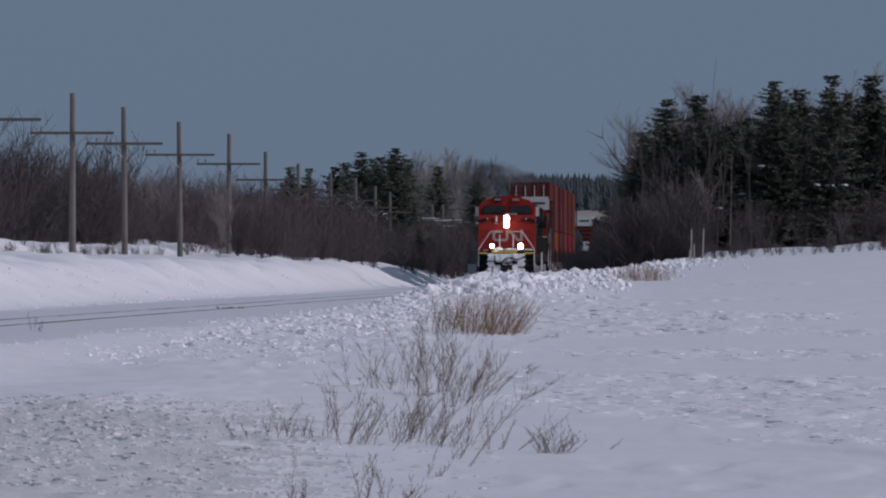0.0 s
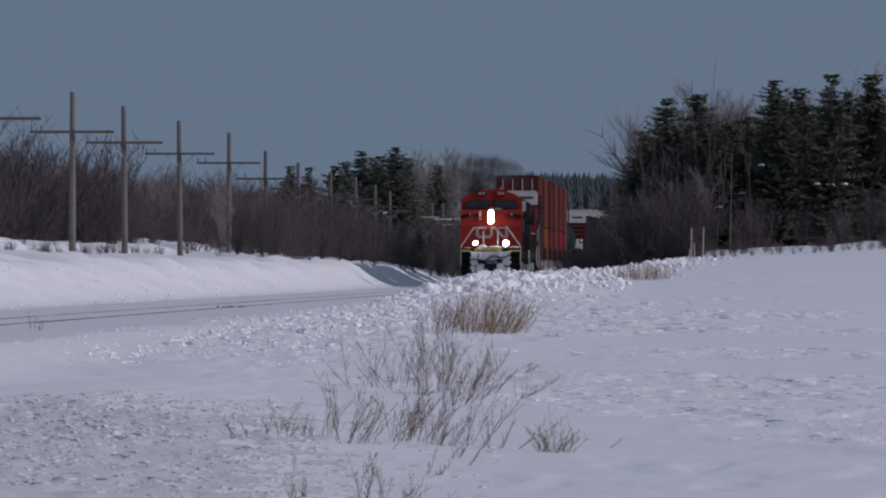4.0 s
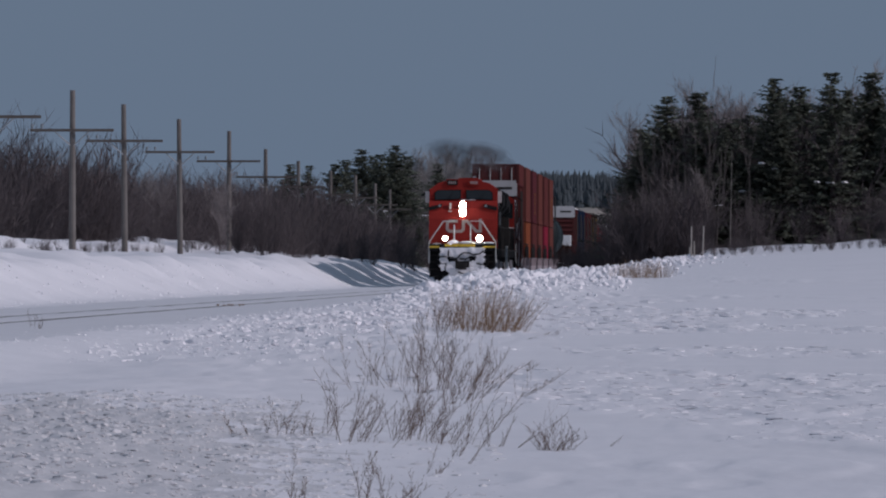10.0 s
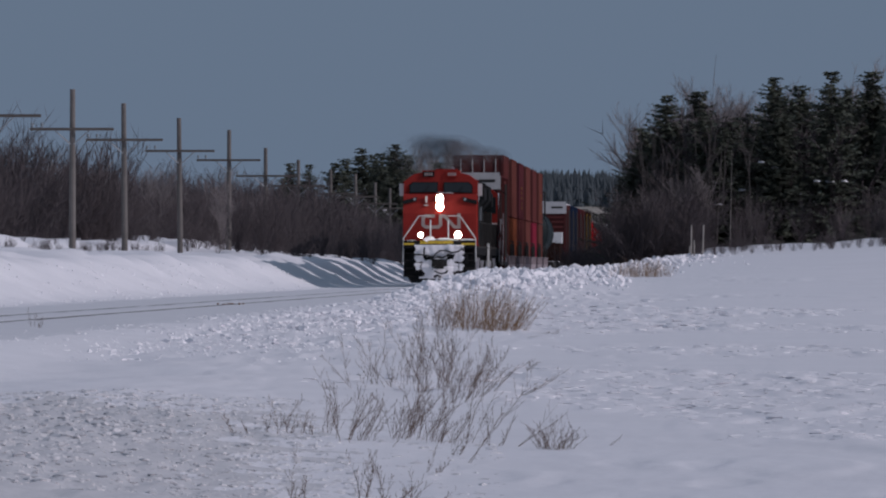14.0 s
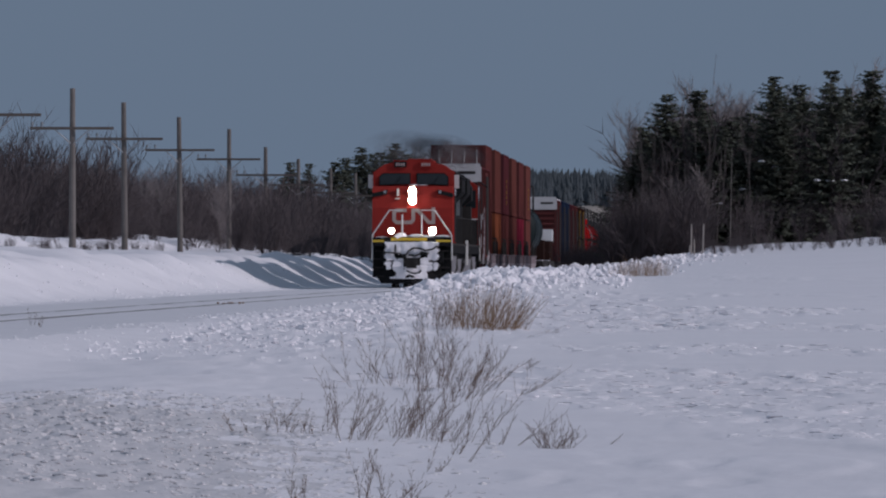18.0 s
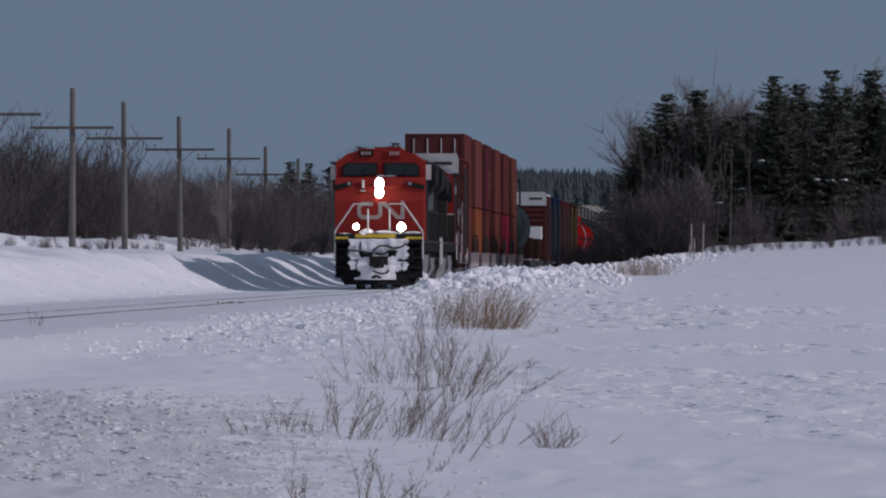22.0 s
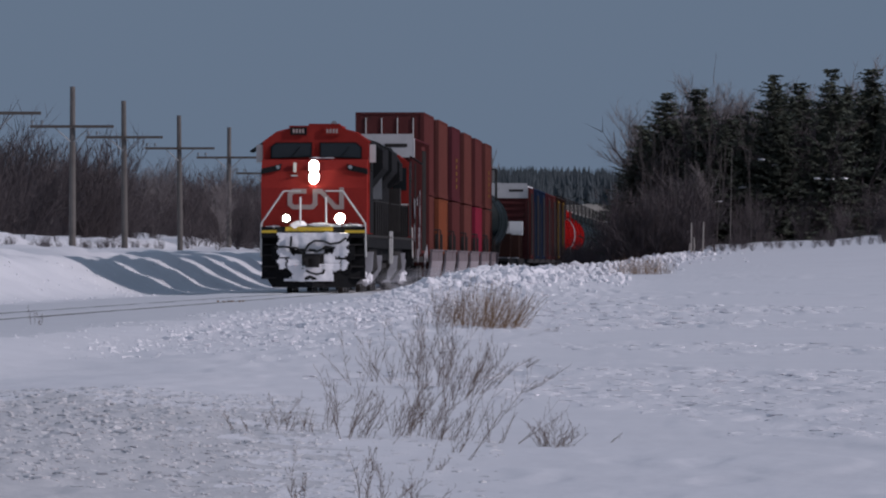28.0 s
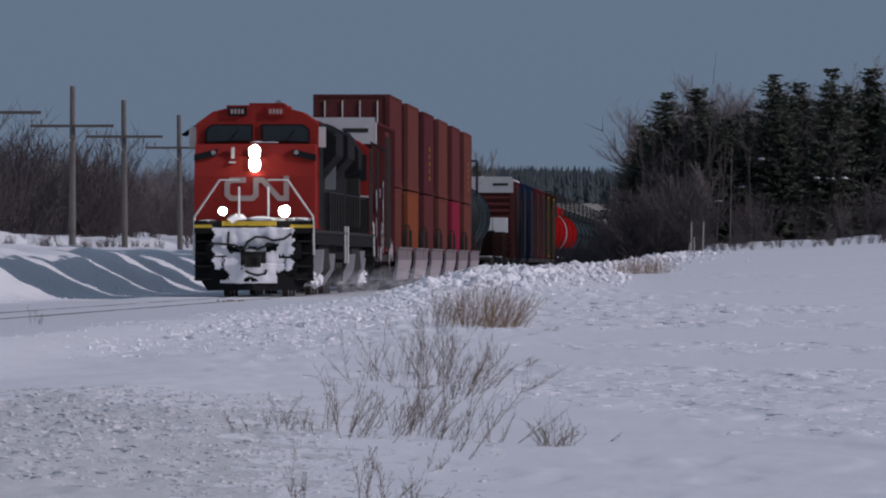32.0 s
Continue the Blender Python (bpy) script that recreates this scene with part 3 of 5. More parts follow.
# a haze of them behind and between the spruces, thinner at the grove's end: (sideways per metre, distance, scale)
for k in range(66):
    across = 0.0197 + 0.0287 * (k + fill.random()) / 66
    y = fill.uniform(482, 526)
    tall = curve_at(across, [(0.019, 6.6), (0.022, 8.3), (0.026, 9.4), (0.031, 9.9), (0.036, 9.8), (0.040, 9.2), (0.046, 9.8), (0.05, 9.5)])
    kind = fill.randrange(4)
    put_tree(bare_kinds, kind, at_ground(across * y, y, fill.uniform(0, 360), tall * fill.uniform(0.83, 1.0) / bare_kinds[kind][1]))
for across, y, k, tall in ((0.0205, 446, 3, 3.6), (0.0234, 446, 0, 4.6), (0.0256, 447, 3, 4.2)):
    put_tree(bare_kinds, k, at_ground(across * y, y, fill.uniform(0, 360), tall / bare_kinds[k][1]), "leafless tree at the front edge of the grove")

# slim trunks at the edge of the grove
for px, y, h, lean, m in ((1292, 441, 5.0, 0.02, BIRCH), (1122, 446, 2.9, -0.10, BIRCH), (1145, 446, 5.2, -0.05, BARK), (1168, 445, 5.6, 0.03, BARK), (1200, 446, 5.4, 0.0, BARK), (1218, 444, 4.6, -0.04, BARK), (1252, 446, 5.8, 0.02, BARK), (1268, 443, 4.4, 0.05, BARK), (1330, 445, 4.8, -0.03, BARK), (1128, 452, 5.0, -0.10, BARK), (1188, 450, 6.0, 0.02, BARK), (1235, 449, 6.2, -0.02, BARK)):
    x = (px - 784) * y / F
    p0, p1, r0, r1 = bare_arrays(px, h * 1.25, 0.013 if m is BIRCH else 0.022, 2, 0.32, kids=(1, 2), min_r=0.006, up=0.35)
    ob = thing("sapling", "slim sapling", "sapling", "saplings of the grove")
    main = r0 > r0.max() * 0.44
    part("trunk", rods(((0, 0, -0.2), (0, 0, h * 0.9), r0.max() * 1.1, r0.max() * 0.4), n=6), m, ob)
    link("crown", *tubes(p0[~main], p1[~main], r0[~main], r1[~main], 3), m, ob)["kind"] = "stuff"
    ob.matrix_basis = at_ground(x, y) @ pose(0, 0, 0, 0, math.degrees(lean), 0)
    tagged(ob, ("slim pale-barked" if m is BIRCH else "slim grey-barked") + " sapling at the edge of the grove", "sapling", "saplings of the grove")


def thicket(name, label, templates, places, material):
    """Brush: transformed copies of a few bare shrubs joined into one."""
    allv, allf, n = [], [], 0
    for k, x, y, z, s, a in places:
        v, f = templates[k]
        c, sn = math.cos(a), math.sin(a)
        w = np.stack([(v[:, 0] * c - v[:, 1] * sn) * s + x, (v[:, 0] * sn + v[:, 1] * c) * s + y, v[:, 2] * s + z], 1)
        allv.append(w)
        allf.append(f + n)
        n += len(w)
    ob = link(name, np.concatenate(allv), np.concatenate(allf), material)
    return tagged(ob, label, "brush", kind="stuff")


shrubs = []
for seed in range(5):
    p0, p1, r0, r1 = bare_arrays(60 + seed, 4.0, 0.024, 2, 0.62, stems=8, fan=0.36, kids=(2, 4), min_r=0.0115, up=0.12)
    shrubs.append(spines(p0, p1, r0 * 1.1))
rng = random.Random(8)
rows = []
for _ in range(800):
    y = rng.uniform(372, 780)
    u = -15.5 - 32 * rng.random() ** 1.5 if y > 440 else -rng.uniform(18.5, 45)
    if y > 470:
        u = -rng.uniform(np.interp(y, [470, 520, 600, 780], [10.0, 7.8, 5.8, 4.8]), 30)
    x = xc(y) + u
    rows.append((rng.randrange(5), x, y, ground_z(x, y), rng.uniform(0.5, 1.12) * np.interp(u, [-40, -20, -11, -5], [1.30, 1.20, 0.98, 0.74]) * (1 + 0.45 * noise.noise(Vector((x * 0.12, y * 0.02, 3.3)))), rng.uniform(0, 6.28)))
thicket("alder_brush", "dense leafless red-brown brush behind the poles", shrubs, rows, BARK_RED)
rows = []
for _ in range(170):
    y = 441 + 180 * rng.random() ** 2
    px = rng.uniform(1065, 1660)
    x = (px - 784) * y / F
    if x - xc(y) < 6.0 or px < 1230 and y < 446:
        continue
    tall = np.interp(px, [1065, 1130, 1250, 1330, 1420, 1660], [0.7, 0.9, 0.7, 0.65, 0.75, 0.85])
    rows.append((rng.randrange(5), x, y, ground_z(x, y), rng.uniform(0.45, 1.0) * tall, rng.uniform(0, 6.28)))
for _ in range(46):
    y = rng.uniform(448, 476)
    px = rng.choice([rng.uniform(1160, 1330), rng.uniform(1160, 1330), rng.uniform(1330, 1600)])
    x = (px - 784) * y / F
    rows.append((rng.randrange(5), x, y, ground_z(x, y), rng.uniform(1.1, 1.75), rng.uniform(0, 6.28)))
for _ in range(44):
    y = rng.uniform(442, 450)
    px = rng.uniform(1085, 1245)
    x = (px - 784) * y / F
    rows.append((rng.randrange(5), x, y, ground_z(x, y), rng.uniform(0.45, 1.0), rng.uniform(0, 6.28)))
for _ in range(170):
    y = rng.uniform(540, 960)
    x = xc(y) + rng.uniform(5.5, 16)
    rows.append((rng.randrange(5), x, y, ground_z(x, y), rng.uniform(0.5, 1.1), rng.uniform(0, 6.28)))
for _ in range(46):
    y = rng.uniform(446, 530)
    x = xc(y) + rng.uniform(4.4, 6.2)
    rows.append((rng.randrange(5), x, y, ground_z(x, y), rng.uniform(0.22, 0.46), rng.uniform(0, 6.28)))
thicket("grove_brush", "leafless undergrowth at the foot of the grove", shrubs, rows, BARK_RED)
rows = []
for _ in range(48):
    y = rng.uniform(429, 438)
    px = rng.uniform(1215, 1580)
    x = (px - 784) * y / F
    rows.append((rng.randrange(5), x, y, ground_z(x, y), rng.uniform(0.05, 0.24), rng.uniform(0, 6.28)))
for _ in range(46):
    y = rng.uniform(340, 425)
    x = xc(y) - rng.uniform(11.8, 14.2)
    rows.append((rng.randrange(5), x, y, ground_z(x, y), rng.uniform(0.07, 0.16), rng.uniform(0, 6.28)))
thicket("low_shrubs", "low leafless shrubs poking out of the snow", shrubs, rows, BARK_RED)
# brush closing the view on both sides of the far track
rows = []
for _ in range(120):
    y = rng.uniform(760, 1150)
    u = -rng.uniform(6, 40) if rng.random() < 0.5 else rng.uniform(5, 30)
    x = xc(y) + u
    rows.append((rng.randrange(5), x, y, ground_z(x, y), rng.uniform(0.8, 1.3), rng.uniform(0, 6.28)))
thicket("far_brush", "leafless brush along the distant track", shrubs, rows, BARK_RED)

# spruces and pale trees behind the brush: (sideways per metre of distance, distance, kind, scale)
# the three scaled under 0.45 are added as darks for shaded brush by the track
for across, y, k, s in ((-0.0153, 640, 1, 0.79), (-0.0160, 645, 3, 0.80), (-0.0135, 640, 4, 0.72), (-0.0109, 680, 3, 1.10), (-0.0098, 690, 1, 0.95), (-0.0082, 720, 0, 1.12), (-0.0063, 725, 4, 1.04), (-0.0047, 720, 2, 1.16), (-0.0070, 740, 1, 1.10), (-0.0053, 740, 0, 1.12), (-0.0036, 740, 1, 1.12), (-0.0005, 938, 1, 1.22), (-0.0024, 640, 3, 0.42), (-0.0012, 650, 3, 0.40), (-0.0033, 630, 3, 0.36), (0.0034, 800, 2, 1.05)):
    ob = put_tree(spruce_kinds, k, at_ground(across * y, y, rng.uniform(0, 360), s), "dark spruce standing in the brush")
    ob["group"] = "spruces behind the brush"
aspen_kinds = []
for seed, h in ((31, 8.4), (32, 7.8)):
    p0, p1, r0, r1 = bare_arrays(seed, h, 0.06, 3, 0.46, kids=(4, 6), min_r=0.013, up=0.34)
    ob = thing("aspen_tree", "pale leafless aspen standing above the brush", "bare tree", "pale aspens behind the brush")
    thick = r0 > 0.024
    v, f = tubes(p0[thick], p1[thick], r0[thick], r1[thick], 6)
    link("trunk", v, f, BIRCH, ob)
    v, f = spines(p0[~thick], p1[~thick], r0[~thick])
    link("crown", v, f, ASPEN, ob)
    aspen_kinds.append((ob, max(p1[:, 2])))
for k in range(28):
    across, y = -0.0042 + 0.0075 * (k + fill.random()) / 28, fill.uniform(945, 985)
    put_tree(aspen_kinds, k % 2, at_ground(across * y, y, rng.uniform(0, 360), fill.uniform(8.9, 10.5) / aspen_kinds[k % 2][1]))
for k in range(18):
    across, y, kind = -0.0446 + 0.025 * (k + fill.random()) / 18, fill.uniform(455, 560), fill.randrange(4)
    put_tree(bare_kinds, kind, at_ground(across * y, y, rng.uniform(0, 360), fill.uniform(3.8, 5.0) / bare_kinds[kind][1]), "leafless tree standing above the brush")


def build_far_forest():
    rng = np.random.default_rng(3)
    verts, faces = [], []
    for _ in range(12000):
        y = rng.uniform(1500, 2300) if rng.random() < 0.8 else rng.uniform(1200, 1500)
        x = rng.uniform(-0.004, 0.06 if y > 1500 else 0.0125) * y
        if 0.0108 < x / y < 0.0165 and y < 1560:
            continue
        h, w = rng.uniform(3.4, 7.0), rng.uniform(0.5, 1.1)
        z = ground_z(x, y) - 1
        n = len(verts)
        a = rng.uniform(0, 1)
        lop = rng.uniform(-0.5, 0.5)
        for lvl in range(3):
            b = len(verts)
            zz, ww = z + h * (0.05 + 0.30 * lvl), w * (1 - 0.28 * lvl)
            for i in range(5):
                t = a + lvl + 6.283 * i / 5
                verts.append((x + ww * math.cos(t) * rng.uniform(0.7, 1.2), y + ww * math.sin(t), zz))
            verts.append((x + lop, y, z + h * (0.55 + 0.225 * lvl)))
            for i in range(5):
                faces.append((b + i, b + (i + 1) % 5, b + 5))
    ob = link("far_forest", verts, faces, HAZED_WOOD, smooth=True)
    tagged(ob, "distant dark conifer forest on the hill, tinted bluish for haze", "forest", kind="stuff")


build_far_forest()

# a stubble field on the hillside, open between the woods
verts = [(a * y, y, ground_z(a * y, y) + 0.35) for y in np.arange(1280, 1561, 20.0) for a in np.linspace(0.0106, 0.0170, 9)]
i = np.arange(14)[:, None] * 9 + np.arange(8)[None]
stubble = link("stubble_field", verts, np.stack([i, i + 1, i + 10, i + 9], -1).reshape(-1, 4), STUBBLE, smooth=True)
tagged(stubble, "pale tan stubble field showing through thin snow", "field", kind="structure")


# ---- stakes, box, weeds in the foreground ----
def stake(px, y, h, lean):
    x = (px - 784) * y / F
    ob = part("stake", rods(((0, 0, -0.2), (lean, 0, h), 0.035, 0.03)), BIRCH, None)
    ob.matrix_basis = at_ground(x, y)
    tagged(ob, "pale weathered wooden stake stuck in the snow", "stake", "stakes by the grove")


for row in ((1223, 430, 1.40, 0.02), (1243, 430, 1.40, 0.06), (1229, 431, 0.75, -0.02), (1219, 433, 0.5, 0.05)):
    stake(*row)

cabinet = thing("signal_box", "small light grey trackside signal box on a post", "signal box")
part("case", boxes((-0.24, 0.24, -0.15, 0.15, 0.45, 1.25)), LIGHT_GREY, cabinet, bevel=0.02)
part("lid", boxes((-0.27, 0.27, -0.18, 0.18, 1.25, 1.30)), LIGHT_GREY, cabinet, bevel=0.01)
part("post", boxes((-0.06, 0.06, -0.06, 0.06, -0.2, 0.45)), GALV, cabinet)
cabinet.matrix_basis = pose(xc(575) - 2.7, 575, -0.1)


def weed_stalk(rng, height, spread, lean, kind):
    """One dry stem with its rising side twigs, as segments (start, end, radius, end radius)."""
    seg = []
    grass, bush, bare = kind == "grass", kind == "bush", kind == "twig"
    p = Vector((rng.gauss(0, spread), rng.gauss(0, spread * (2.0 if grass else 1.4)), -0.04))
    h = 0.06 + height * (rng.uniform(0.70, 1.32) if not bare else rng.uniform(0.9, 1.15))
    wild = 0.34 if bush else 0.16 if grass else 0.06 if bare else 0.20
    d = Vector((lean + rng.gauss(0, wild), rng.gauss(0, wild), 1)).normalized()
    r = 0.0023 * (1.2 if height > 0.4 else 1.0) * (1.4 if grass else 0.85 if bush else 1.0)
    bend = Vector((rng.gauss(0.02, 0.09 if not bush else 0.22), rng.gauss(0, 0.08), 0))
    k = 8
    for j in range(k):
        f = j / k
        q = p + d * (h / k)
        seg.append((p[:], q[:], r * (1 - 0.75 * f), r * (1 - 0.75 * (f + 1 / k))))
        many = 0 if j < 2 else rng.randint(0, 1) if grass or bare else rng.randint(1, 3) if bush else rng.randint(1, 4 if j > 3 else 3)
        for _ in range(many):
            side = Vector((rng.gauss(0, 1), rng.gauss(0, 1), 0)).normalized()
            sd = (d + side * rng.uniform(0.4, 1.0 if not bush else 1.2) + Vector((0, 0, 0.12))).normalized()
            a = p.lerp(q, rng.random())
            L = h * rng.uniform(0.07, 0.24) * (1.15 - 0.6 * f)
            for _ in range(3):
                c = a + sd * (L / 3)
                seg.append((a[:], c[:], r * 0.48, r * 0.36))
                if not grass and rng.random() < 0.6:
                    e = c + (sd + Vector((rng.gauss(0, 0.5), rng.gauss(0, 0.5), 0.25))).normalized() * L * rng.uniform(0.12, 0.36)
                    seg.append((c[:], e[:], r * 0.42, r * 0.25))
                a = c
                sd = (sd + Vector((rng.gauss(0, 0.12), rng.gauss(0, 0.12), 0.16))).normalized()
            if not bare and rng.random() < 0.45:
                seg.append((a[:], (a + sd * 0.016)[:], r * 0.95, r * 0.4))
        p = q
        d = (d + bend * 0.5 + Vector((rng.gauss(0, 0.05), rng.gauss(0, 0.05), 0.015 - (0.05 * f if bush else 0)))).normalized()
    return seg


def weed_clump(seed, x, y, n, height, spread, lean, kind="weed", label="dry brown weed stalks standing in snow", material=None):
    rng = random.Random(seed)
    ob = thing("dry_grass" if kind == "grass" else "dry_weed", label, "dry grass" if kind == "grass" else "dry weed", "weeds in the snow")
    stalks = [weed_stalk(rng, height, spread, lean, kind) for _ in range(n if kind in ("twig", "grass") else n)]
    if kind == "grass":
        stalks = [sum(stalks, [])]
    for rows in stalks:
        p0, p1, r0, r1 = (np.array([o[i] for o in rows]) for i in range(4))
        v, f = tubes(p0, p1, r0, r1)
        made = link("stalk" if kind != "grass" else "grass_tuft", v, f, material or WEED, ob)
        if kind == "grass":
            made["kind"] = "stuff"
    ob.matrix_basis = at_ground(x, y)


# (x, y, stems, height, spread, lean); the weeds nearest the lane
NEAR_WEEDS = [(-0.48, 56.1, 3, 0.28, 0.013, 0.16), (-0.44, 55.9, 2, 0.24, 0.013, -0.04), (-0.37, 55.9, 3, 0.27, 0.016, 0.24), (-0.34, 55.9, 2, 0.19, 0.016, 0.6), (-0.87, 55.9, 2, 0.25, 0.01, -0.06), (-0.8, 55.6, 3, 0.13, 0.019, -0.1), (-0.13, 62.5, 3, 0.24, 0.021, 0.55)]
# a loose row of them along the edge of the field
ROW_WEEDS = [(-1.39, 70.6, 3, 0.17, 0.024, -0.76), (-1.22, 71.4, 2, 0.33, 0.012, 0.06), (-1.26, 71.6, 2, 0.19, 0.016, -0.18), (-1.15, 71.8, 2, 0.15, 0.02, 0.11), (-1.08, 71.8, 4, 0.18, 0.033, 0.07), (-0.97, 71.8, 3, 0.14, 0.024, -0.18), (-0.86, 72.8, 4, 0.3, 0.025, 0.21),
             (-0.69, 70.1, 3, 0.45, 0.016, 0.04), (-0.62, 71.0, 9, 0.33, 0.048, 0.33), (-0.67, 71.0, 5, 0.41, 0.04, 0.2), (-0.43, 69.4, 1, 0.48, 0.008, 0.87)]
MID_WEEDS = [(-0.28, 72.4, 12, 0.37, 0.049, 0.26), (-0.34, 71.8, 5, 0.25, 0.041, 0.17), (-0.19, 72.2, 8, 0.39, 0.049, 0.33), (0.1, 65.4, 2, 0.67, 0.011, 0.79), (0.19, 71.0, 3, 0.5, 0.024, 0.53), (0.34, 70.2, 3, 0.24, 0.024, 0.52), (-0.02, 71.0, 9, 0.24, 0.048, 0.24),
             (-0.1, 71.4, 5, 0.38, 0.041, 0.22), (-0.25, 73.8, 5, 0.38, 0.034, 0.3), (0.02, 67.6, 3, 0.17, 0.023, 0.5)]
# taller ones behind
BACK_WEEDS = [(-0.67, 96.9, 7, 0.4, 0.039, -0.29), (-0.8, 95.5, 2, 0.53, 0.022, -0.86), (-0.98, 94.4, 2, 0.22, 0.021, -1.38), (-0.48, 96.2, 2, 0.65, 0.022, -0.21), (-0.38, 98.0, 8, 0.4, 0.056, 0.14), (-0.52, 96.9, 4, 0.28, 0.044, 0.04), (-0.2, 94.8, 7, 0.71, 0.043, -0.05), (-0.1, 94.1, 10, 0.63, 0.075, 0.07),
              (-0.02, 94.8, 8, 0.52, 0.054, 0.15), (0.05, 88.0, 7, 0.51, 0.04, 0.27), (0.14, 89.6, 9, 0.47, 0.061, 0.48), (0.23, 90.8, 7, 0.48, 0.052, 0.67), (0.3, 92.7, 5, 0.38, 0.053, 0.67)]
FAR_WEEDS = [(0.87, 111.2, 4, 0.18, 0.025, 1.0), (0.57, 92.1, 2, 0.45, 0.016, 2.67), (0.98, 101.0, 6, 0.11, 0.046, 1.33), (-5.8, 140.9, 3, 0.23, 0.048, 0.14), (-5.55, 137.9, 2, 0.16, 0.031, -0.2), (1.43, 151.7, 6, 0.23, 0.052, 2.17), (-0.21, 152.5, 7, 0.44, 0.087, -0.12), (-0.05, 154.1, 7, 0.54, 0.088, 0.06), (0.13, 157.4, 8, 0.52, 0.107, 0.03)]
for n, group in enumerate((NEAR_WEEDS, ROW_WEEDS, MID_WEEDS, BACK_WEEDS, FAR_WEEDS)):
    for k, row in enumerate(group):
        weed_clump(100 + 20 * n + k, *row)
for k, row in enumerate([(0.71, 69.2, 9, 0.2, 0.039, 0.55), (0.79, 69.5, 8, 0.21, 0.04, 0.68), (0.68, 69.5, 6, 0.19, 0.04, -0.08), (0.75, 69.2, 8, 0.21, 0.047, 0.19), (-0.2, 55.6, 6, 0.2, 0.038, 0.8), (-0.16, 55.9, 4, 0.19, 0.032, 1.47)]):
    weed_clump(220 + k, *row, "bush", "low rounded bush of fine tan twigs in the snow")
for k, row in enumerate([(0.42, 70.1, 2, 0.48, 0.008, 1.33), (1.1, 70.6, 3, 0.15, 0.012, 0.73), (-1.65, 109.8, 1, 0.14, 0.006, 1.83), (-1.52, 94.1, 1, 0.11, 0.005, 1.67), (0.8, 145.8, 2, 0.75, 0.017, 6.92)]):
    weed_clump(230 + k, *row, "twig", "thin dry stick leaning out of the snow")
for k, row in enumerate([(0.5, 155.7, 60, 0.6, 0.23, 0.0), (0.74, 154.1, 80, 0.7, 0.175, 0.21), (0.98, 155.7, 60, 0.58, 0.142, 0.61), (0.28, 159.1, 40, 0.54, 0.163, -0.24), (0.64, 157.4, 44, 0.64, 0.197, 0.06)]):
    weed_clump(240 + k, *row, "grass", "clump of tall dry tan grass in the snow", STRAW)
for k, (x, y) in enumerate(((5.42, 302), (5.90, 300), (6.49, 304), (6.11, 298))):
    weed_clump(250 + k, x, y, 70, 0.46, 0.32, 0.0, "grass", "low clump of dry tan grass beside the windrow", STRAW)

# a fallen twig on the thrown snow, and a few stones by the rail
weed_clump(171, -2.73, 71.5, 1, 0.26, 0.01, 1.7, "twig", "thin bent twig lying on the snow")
for k, (px, y) in enumerate(((386, 224), (396, 222), (410, 223), (424, 221), (430, 223), (405, 226))):
    x = (px - 784) * y / F
    ob = part("stone", lumps([(0, 0, 0.02, 0.035 + 0.012 * (k % 3), 0.05, 0.022)], k, 0.6, 1), STRAW, None)
    ob.matrix_basis = pose(x, y, ground_z(x, y))
    tagged(ob, "small brown ballast stone on the snow", "stone", "stones beside the rail")


# ---- the train: every vehicle's own space has y running back from its front coupler, z up from the rail ----
SPEED, FRONT0, SPAN = 9.09, 541.5, 32.0
MOVING, WHEELS = [], []


def on_track(d, t):
    y = FRONT0 - SPEED * t + d * math.cos(math.atan(RAIL_SLOPE))
    return pose(xc(y), y, 0, 0, 0, HEADING)


def rides(ob, d, seat=Matrix()):
    """Marks a thing as riding d metres behind the train's front, seated there by a further pose."""
    ob.matrix_basis = on_track(d, 0) @ seat
    MOVING.append((ob, d, seat))
    return ob


def wheelset(parent, y, r=0.46):
    bm = bmesh.new()
    rod(bm, (-0.85, 0, 0), (0.85, 0, 0), 0.09, n=10)
    for s in (-1, 1):
        rod(bm, (s * 0.68, 0, 0), (s * 0.82, 0, 0), r, n=28)
        rod(bm, (s * 0.66, 0, 0), (s * 0.70, 0, 0), r + 0.03, n=28)
        for k in range(6):
            a = k * math.pi / 3
            rod(bm, (s * 0.82, 0.25 * math.cos(a), 0.25 * math.sin(a)), (s * 0.835, 0.25 * math.cos(a), 0.25 * math.sin(a)), 0.06, n=8)
    w = part("wheelset", bm, STEEL, parent)
    w.matrix_basis = pose(0, y, r)
    WHEELS.append((w, y, r))
    return w


